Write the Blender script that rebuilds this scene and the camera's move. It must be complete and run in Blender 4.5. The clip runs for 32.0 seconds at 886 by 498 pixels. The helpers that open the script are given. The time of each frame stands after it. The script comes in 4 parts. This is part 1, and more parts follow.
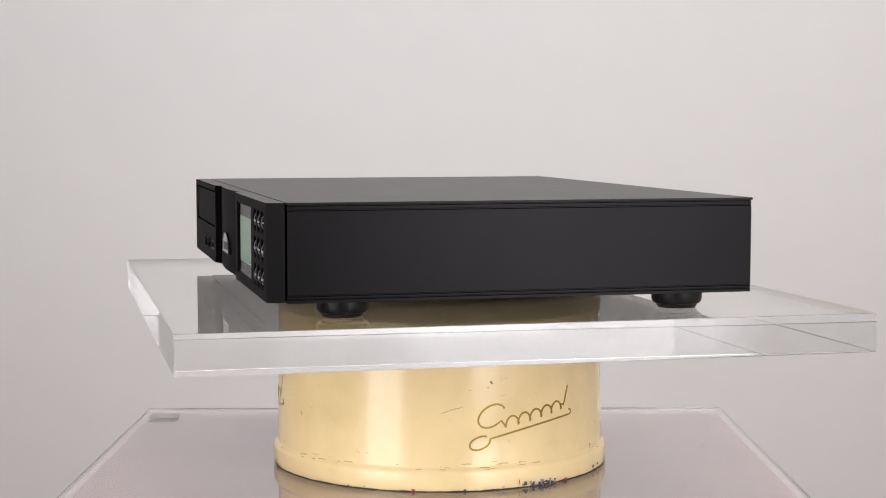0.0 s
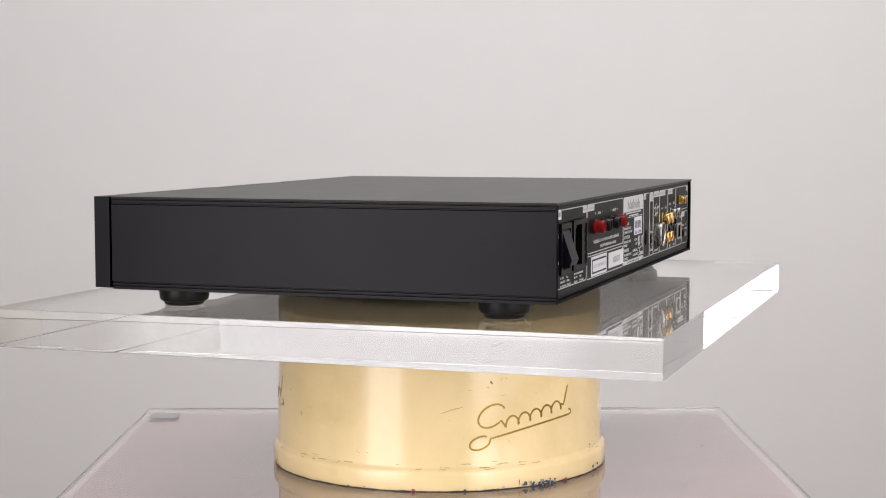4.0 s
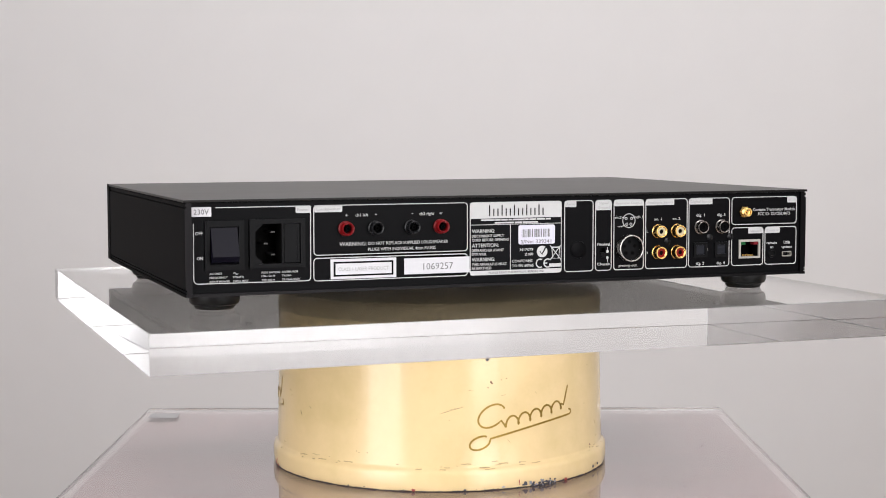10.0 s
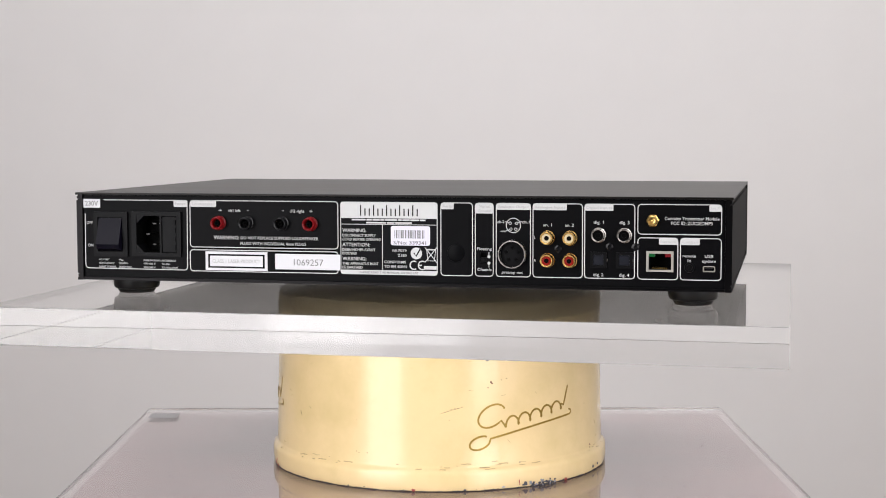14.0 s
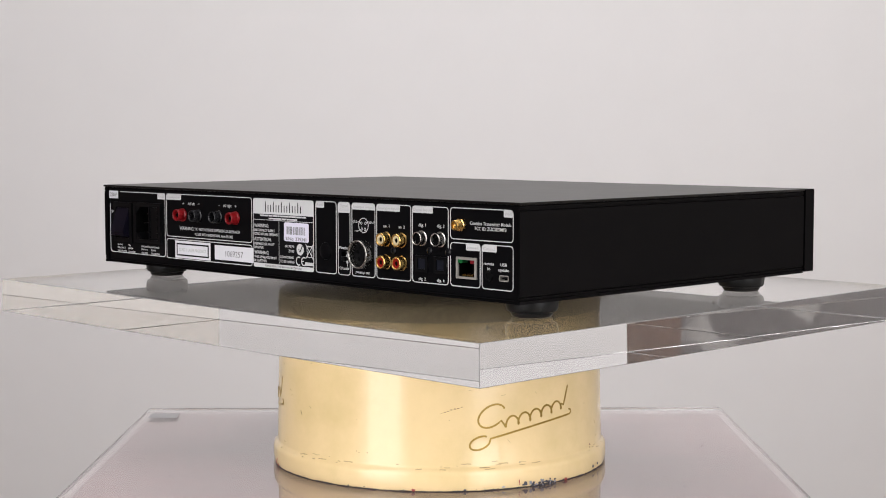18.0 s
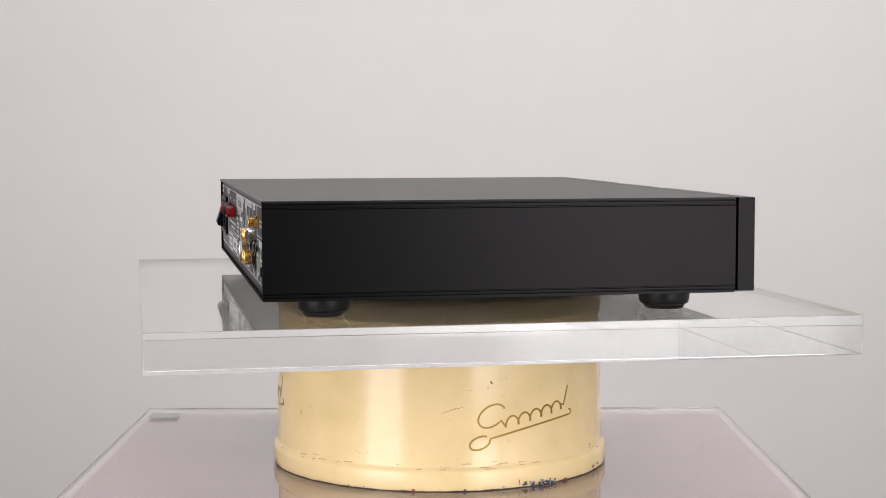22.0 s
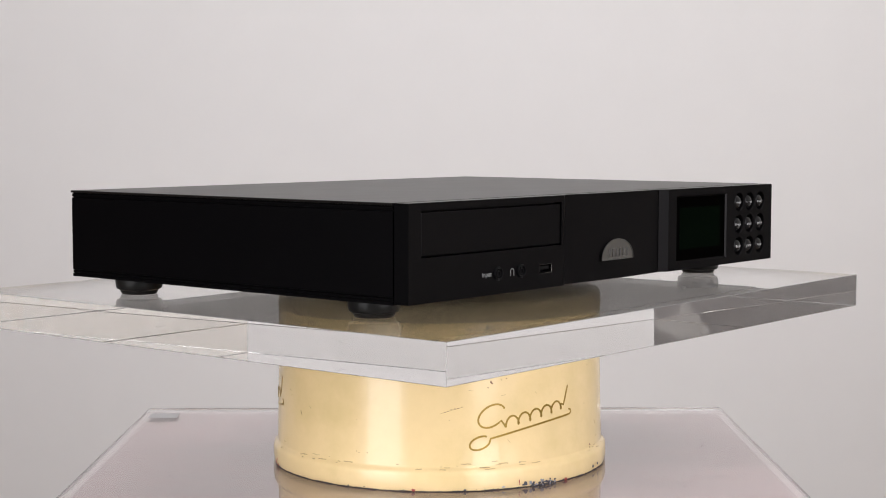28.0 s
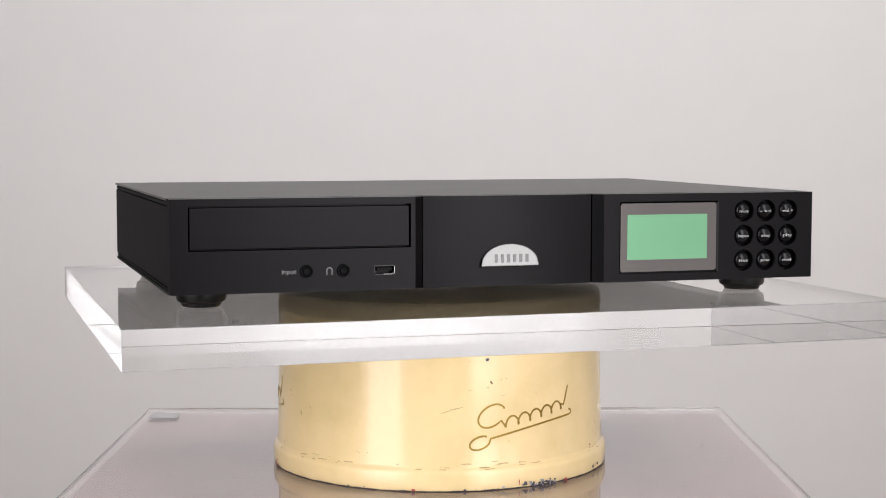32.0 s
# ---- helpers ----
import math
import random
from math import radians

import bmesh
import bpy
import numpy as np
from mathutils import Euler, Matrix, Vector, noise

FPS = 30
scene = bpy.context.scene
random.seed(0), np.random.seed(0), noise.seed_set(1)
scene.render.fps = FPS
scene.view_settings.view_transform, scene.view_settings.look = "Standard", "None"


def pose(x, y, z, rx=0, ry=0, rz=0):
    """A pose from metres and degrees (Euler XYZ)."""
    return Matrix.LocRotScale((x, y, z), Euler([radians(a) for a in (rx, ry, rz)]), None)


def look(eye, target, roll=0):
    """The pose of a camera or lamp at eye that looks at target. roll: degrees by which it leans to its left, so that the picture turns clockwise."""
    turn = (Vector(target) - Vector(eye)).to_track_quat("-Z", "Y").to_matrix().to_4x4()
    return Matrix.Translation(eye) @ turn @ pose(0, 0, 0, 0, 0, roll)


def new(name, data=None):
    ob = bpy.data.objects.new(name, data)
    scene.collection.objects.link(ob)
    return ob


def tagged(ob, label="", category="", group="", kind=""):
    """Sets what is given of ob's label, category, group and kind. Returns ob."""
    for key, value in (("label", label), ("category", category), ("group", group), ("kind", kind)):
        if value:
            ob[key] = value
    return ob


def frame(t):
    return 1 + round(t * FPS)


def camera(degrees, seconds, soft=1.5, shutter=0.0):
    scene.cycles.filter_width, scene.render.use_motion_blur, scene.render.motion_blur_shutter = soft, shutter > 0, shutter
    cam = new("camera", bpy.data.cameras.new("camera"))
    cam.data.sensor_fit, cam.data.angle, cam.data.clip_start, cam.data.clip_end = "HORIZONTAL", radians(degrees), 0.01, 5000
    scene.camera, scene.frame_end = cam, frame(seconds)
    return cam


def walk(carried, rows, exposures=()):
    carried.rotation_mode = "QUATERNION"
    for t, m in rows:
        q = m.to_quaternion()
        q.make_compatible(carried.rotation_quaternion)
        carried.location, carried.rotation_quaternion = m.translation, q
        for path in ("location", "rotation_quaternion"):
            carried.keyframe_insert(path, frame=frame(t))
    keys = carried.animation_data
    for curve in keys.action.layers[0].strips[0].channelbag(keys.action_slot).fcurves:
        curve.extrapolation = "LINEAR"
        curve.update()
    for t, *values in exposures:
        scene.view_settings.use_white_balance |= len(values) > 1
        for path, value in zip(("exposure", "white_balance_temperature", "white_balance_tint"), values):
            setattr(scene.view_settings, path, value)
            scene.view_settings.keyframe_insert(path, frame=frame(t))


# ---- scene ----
# ---- camera: stands still on a stand in front of the turntable ----
TABLE = 0.80                      # top of the acrylic plinth over the floor
TIN_H = 0.1045                    # painted tin drum
SLAB_T = 0.0243                   # acrylic platform
SLAB_Z = TABLE + TIN_H            # underside of the platform
LIFT, RISE, LEAN, TILT = 0.0011, 0.0008, 0.00105, 0.00146      # height of the upper face there, its slight rise along x and y, and the rise of the amplifier along x
TOP = SLAB_Z + SLAB_T - LIFT      # origin of the amplifier, a little under the upper face of the platform
EYE = Vector((0.0, -1.1577, TOP + 0.1141))
AIM = EYE + Vector((math.sin(radians(0.0835)), math.cos(radians(4.368)), -math.sin(radians(4.368))))
cam = camera(31.41, 32.0, soft=1.0)
walk(cam, [(0.0, look(EYE, AIM, -0.08)), (32.0, look(EYE, AIM, -0.08))])

# ---- light: two soft boxes beside the camera, one ceiling panel ----
world = bpy.data.worlds.new("room_world")
scene.world = world
world.use_nodes = True
world.node_tree.nodes["Background"].inputs[0].default_value = (0.9, 0.9, 1.0, 1)
world.node_tree.nodes["Background"].inputs[1].default_value = 0.05
scene.view_settings.exposure = 0.0


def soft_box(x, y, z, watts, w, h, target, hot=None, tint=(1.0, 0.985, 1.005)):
    """An area lamp. hot: rows of (place across the lamp, brightness): a bright middle, with dim margins added to fit
    reflections, that fade out.
    """
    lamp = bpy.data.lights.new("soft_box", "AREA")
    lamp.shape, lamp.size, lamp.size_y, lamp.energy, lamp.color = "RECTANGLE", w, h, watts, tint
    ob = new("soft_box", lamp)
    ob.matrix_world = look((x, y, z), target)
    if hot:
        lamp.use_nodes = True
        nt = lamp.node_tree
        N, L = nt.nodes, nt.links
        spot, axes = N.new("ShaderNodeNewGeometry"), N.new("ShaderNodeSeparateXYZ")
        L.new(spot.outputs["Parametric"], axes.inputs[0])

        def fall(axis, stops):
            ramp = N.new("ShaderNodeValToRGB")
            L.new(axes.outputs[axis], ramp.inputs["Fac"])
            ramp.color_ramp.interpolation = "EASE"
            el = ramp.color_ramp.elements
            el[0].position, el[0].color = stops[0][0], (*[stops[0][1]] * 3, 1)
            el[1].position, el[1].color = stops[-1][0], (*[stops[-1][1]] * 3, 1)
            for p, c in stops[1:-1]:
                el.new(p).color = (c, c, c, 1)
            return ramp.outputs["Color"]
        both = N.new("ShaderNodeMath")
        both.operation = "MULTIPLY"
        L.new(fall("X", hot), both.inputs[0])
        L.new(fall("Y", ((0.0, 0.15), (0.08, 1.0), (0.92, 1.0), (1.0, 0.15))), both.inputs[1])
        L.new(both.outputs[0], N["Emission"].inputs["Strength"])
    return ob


# dim margins are added, widened until the mirrored areas match
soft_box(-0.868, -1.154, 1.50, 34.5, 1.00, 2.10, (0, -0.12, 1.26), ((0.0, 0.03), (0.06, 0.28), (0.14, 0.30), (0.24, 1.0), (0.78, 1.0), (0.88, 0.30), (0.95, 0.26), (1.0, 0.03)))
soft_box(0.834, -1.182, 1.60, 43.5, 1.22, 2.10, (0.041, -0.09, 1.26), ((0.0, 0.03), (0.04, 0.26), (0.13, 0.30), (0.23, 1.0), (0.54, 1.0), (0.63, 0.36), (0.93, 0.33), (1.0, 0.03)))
soft_box(0.15, 0.20, 2.60, 19, 1.6, 0.9, (0.15, 0.2, 0))


# ---- materials ----
def material(name, base, rough=0.5, metal=0.0, vary=0.06, scale=40.0, bump=0.0, coat=0.0, patchiness=0.0, patch_colour=None, stretch=(1, 1, 1), spec=0.5,
             rough_vary=0.05, coat_rough=0.05):
    """Principled surface with tone and gloss varied at two scales, and fine relief."""
    m = bpy.data.materials.new(name)
    m.use_nodes = True
    nt = m.node_tree
    N, L = nt.nodes, nt.links
    b = N["Principled BSDF"]
    b.inputs["Metallic"].default_value, b.inputs["Specular IOR Level"].default_value = metal, spec
    b.inputs["Coat Weight"].default_value, b.inputs["Coat Roughness"].default_value = coat, coat_rough
    tc, mp = N.new("ShaderNodeTexCoord"), N.new("ShaderNodeMapping")
    mp.inputs["Scale"].default_value = stretch
    L.new(tc.outputs["Object"], mp.inputs["Vector"])
    n1, n2 = N.new("ShaderNodeTexNoise"), N.new("ShaderNodeTexNoise")
    n1.inputs["Scale"].default_value, n1.inputs["Detail"].default_value = scale, 5
    n2.inputs["Scale"].default_value, n2.inputs["Detail"].default_value = scale * 14, 3
    for n in (n1, n2):
        L.new(mp.outputs["Vector"], n.inputs["Vector"])
    add = N.new("ShaderNodeMath")
    add.operation = "ADD"
    L.new(n1.outputs["Fac"], add.inputs[0])
    L.new(n2.outputs["Fac"], add.inputs[1])
    rng = N.new("ShaderNodeMapRange")
    rng.inputs["From Min"].default_value, rng.inputs["From Max"].default_value = 0.6, 1.4
    rng.inputs["To Min"].default_value, rng.inputs["To Max"].default_value = 1 - vary, 1 + vary
    L.new(add.outputs[0], rng.inputs["Value"])
    mul = N.new("ShaderNodeVectorMath")
    mul.operation = "SCALE"
    mul.inputs[0].default_value = base
    L.new(rng.outputs[0], mul.inputs["Scale"])
    colour = mul.outputs["Vector"]
    if patch_colour:
        n3 = N.new("ShaderNodeTexNoise")
        n3.inputs["Scale"].default_value, n3.inputs["Detail"].default_value = scale * 3.1, 8
        L.new(tc.outputs["Object"], n3.inputs["Vector"])
        r3 = N.new("ShaderNodeMapRange")
        r3.inputs["From Min"].default_value, r3.inputs["From Max"].default_value = 0.72 - patchiness * 0.1, 0.76 - patchiness * 0.1
        L.new(n3.outputs["Fac"], r3.inputs["Value"])
        mix = N.new("ShaderNodeMix")
        mix.data_type = "RGBA"
        L.new(r3.outputs[0], mix.inputs["Factor"])
        L.new(colour, mix.inputs[6])
        mix.inputs[7].default_value = (*patch_colour, 1)
        colour = mix.outputs[2]
    L.new(colour, b.inputs["Base Color"])
    rr = N.new("ShaderNodeMapRange")
    rr.inputs["From Min"].default_value, rr.inputs["From Max"].default_value = 0.6, 1.4
    rr.inputs["To Min"].default_value, rr.inputs["To Max"].default_value = max(0.0, rough - rough_vary), rough + rough_vary
    L.new(add.outputs[0], rr.inputs["Value"])
    L.new(rr.outputs[0], b.inputs["Roughness"])
    if bump > 0:
        bp = N.new("ShaderNodeBump")
        bp.inputs["Strength"].default_value, bp.inputs["Distance"].default_value = 0.4, bump
        L.new(n2.outputs["Fac"], bp.inputs["Height"])
        L.new(bp.outputs["Normal"], b.inputs["Normal"])
    return m


def enamel(name, base, stain):
    """Old glossy enamel: even tone, soft yellowed blotches, fine specks of dirt, faint waviness."""
    m = material(name, base, 0.5, spec=0.2, vary=0.03, scale=9, coat=0.9, coat_rough=0.05, patchiness=-0.25, patch_colour=(0.34, 0.25, 0.12))
    nt = m.node_tree
    N, L = nt.nodes, nt.links
    b = N["Principled BSDF"]
    clean = b.inputs["Base Color"].links[0].from_socket
    tc, n = N.new("ShaderNodeTexCoord"), N.new("ShaderNodeTexNoise")
    n.inputs["Scale"].default_value, n.inputs["Detail"].default_value, n.inputs["Roughness"].default_value = 16, 6, 0.6
    L.new(tc.outputs["Object"], n.inputs["Vector"])
    r, mix = N.new("ShaderNodeMapRange"), N.new("ShaderNodeMix")
    r.inputs["From Min"].default_value, r.inputs["From Max"].default_value, r.inputs["To Max"].default_value = 0.48, 0.78, 0.6
    L.new(n.outputs["Fac"], r.inputs["Value"])
    mix.data_type = "RGBA"
    L.new(r.outputs[0], mix.inputs["Factor"])
    L.new(clean, mix.inputs[6])
    mix.inputs[7].default_value = (*stain, 1)
    L.new(mix.outputs[2], b.inputs["Base Color"])
    w, bp = N.new("ShaderNodeTexNoise"), N.new("ShaderNodeBump")
    w.inputs["Scale"].default_value, w.inputs["Detail"].default_value = 70, 3
    L.new(tc.outputs["Object"], w.inputs["Vector"])
    bp.inputs["Strength"].default_value, bp.inputs["Distance"].default_value = 0.25, 0.00025
    L.new(w.outputs["Fac"], bp.inputs["Height"])
    L.new(bp.outputs["Normal"], b.inputs["Coat Normal"])
    return m


def clear_acrylic(name, tint, rough=0.0, clear=1.0, uneven=0.03):
    m = bpy.data.materials.new(name)
    m.use_nodes = True
    nt = m.node_tree
    b = nt.nodes["Principled BSDF"]
    b.inputs["Base Color"].default_value = (*tint, 1)
    b.inputs["Transmission Weight"].default_value, b.inputs["IOR"].default_value = clear, 1.49
    n = nt.nodes.new("ShaderNodeTexNoise")
    tc = nt.nodes.new("ShaderNodeTexCoord")
    n.inputs["Scale"].default_value, n.inputs["Detail"].default_value = 9, 6
    r = nt.nodes.new("ShaderNodeMapRange")
    r.inputs["To Min"].default_value, r.inputs["To Max"].default_value = rough, rough + uneven
    r.inputs["From Min"].default_value, r.inputs["From Max"].default_value = 0.5, 0.9
    nt.links.new(tc.outputs["Object"], n.inputs["Vector"])
    nt.links.new(n.outputs["Fac"], r.inputs["Value"])
    nt.links.new(r.outputs[0], b.inputs["Roughness"])
    return m


def satin_black(name, base, sheen, rough):
    """Dyed anodised metal: a very dark body and an even satin sheen that rises at the lowest angles alone."""
    m = bpy.data.materials.new(name)
    m.use_nodes = True
    nt = m.node_tree
    N, L = nt.nodes, nt.links
    N.remove(N["Principled BSDF"])
    dark, gloss, both = N.new("ShaderNodeBsdfDiffuse"), N.new("ShaderNodeBsdfGlossy"), N.new("ShaderNodeAddShader")
    dark.inputs["Color"].default_value = (*base, 1)
    tc, n1, n2, add = N.new("ShaderNodeTexCoord"), N.new("ShaderNodeTexNoise"), N.new("ShaderNodeTexNoise"), N.new("ShaderNodeMath")
    for n, k in ((n1, 26), (n2, 900)):
        n.inputs["Scale"].default_value, n.inputs["Detail"].default_value = k, 4
        L.new(tc.outputs["Object"], n.inputs["Vector"])
    L.new(n1.outputs["Fac"], add.inputs[0])
    L.new(n2.outputs["Fac"], add.inputs[1])
    rng, tone = N.new("ShaderNodeMapRange"), N.new("ShaderNodeVectorMath")
    rng.inputs["From Min"].default_value, rng.inputs["From Max"].default_value = 0.6, 1.4
    rng.inputs["To Min"].default_value, rng.inputs["To Max"].default_value = 0.92, 1.08
    L.new(add.outputs[0], rng.inputs["Value"])
    tone.operation = "SCALE"
    tone.inputs[0].default_value = sheen
    L.new(rng.outputs[0], tone.inputs["Scale"])
    lw, steep, low, total = N.new("ShaderNodeLayerWeight"), N.new("ShaderNodeMath"), N.new("ShaderNodeMath"), N.new("ShaderNodeVectorMath")
    steep.operation, low.operation = "POWER", "MULTIPLY"
    steep.inputs[1].default_value, low.inputs[1].default_value = 5.0, 0.085
    L.new(lw.outputs["Facing"], steep.inputs[0])
    L.new(steep.outputs[0], low.inputs[0])
    L.new(tone.outputs["Vector"], total.inputs[0])
    L.new(low.outputs[0], total.inputs[1])
    L.new(total.outputs["Vector"], gloss.inputs["Color"])
    gloss.inputs["Roughness"].default_value = rough
    L.new(dark.outputs[0], both.inputs[0])
    L.new(gloss.outputs[0], both.inputs[1])
    L.new(both.outputs[0], N["Material Output"].inputs["Surface"])
    return m


def gated_gloss(name, tint, rough, low):
    """A dark layer with reflections painted in by view angle: shown straight on and at very low angles only."""
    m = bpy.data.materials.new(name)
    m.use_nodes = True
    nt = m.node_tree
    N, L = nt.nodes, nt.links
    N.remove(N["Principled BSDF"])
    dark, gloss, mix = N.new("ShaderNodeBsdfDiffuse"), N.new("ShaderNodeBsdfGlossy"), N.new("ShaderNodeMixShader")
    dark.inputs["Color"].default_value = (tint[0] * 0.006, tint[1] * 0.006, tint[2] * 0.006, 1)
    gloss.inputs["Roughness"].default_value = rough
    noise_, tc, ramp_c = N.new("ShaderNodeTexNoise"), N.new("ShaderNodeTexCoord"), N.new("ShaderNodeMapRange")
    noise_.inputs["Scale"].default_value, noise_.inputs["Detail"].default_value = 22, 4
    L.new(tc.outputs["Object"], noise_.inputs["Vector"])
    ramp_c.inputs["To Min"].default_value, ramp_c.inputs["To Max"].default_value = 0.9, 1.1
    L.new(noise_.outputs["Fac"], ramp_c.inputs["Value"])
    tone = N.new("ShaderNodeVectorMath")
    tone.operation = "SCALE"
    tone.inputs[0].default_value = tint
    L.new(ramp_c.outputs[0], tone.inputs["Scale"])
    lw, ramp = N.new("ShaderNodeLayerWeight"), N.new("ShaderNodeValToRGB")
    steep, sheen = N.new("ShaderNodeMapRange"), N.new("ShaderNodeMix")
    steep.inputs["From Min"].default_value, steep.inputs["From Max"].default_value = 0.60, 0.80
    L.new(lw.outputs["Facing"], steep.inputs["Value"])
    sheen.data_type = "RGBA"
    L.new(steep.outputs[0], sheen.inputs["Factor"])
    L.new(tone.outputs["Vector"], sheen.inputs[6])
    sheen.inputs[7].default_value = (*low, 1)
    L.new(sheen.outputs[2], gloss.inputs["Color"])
    # gloss switched by facing angle to set when the display looks lit
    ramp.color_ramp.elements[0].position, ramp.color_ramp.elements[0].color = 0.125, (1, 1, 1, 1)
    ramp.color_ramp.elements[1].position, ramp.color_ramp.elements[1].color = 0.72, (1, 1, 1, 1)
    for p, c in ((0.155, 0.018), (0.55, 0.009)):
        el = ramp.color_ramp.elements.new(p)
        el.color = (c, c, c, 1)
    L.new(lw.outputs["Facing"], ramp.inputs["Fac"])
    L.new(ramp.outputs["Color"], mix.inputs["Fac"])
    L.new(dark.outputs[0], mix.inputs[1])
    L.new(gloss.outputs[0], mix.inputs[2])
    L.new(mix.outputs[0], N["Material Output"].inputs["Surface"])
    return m


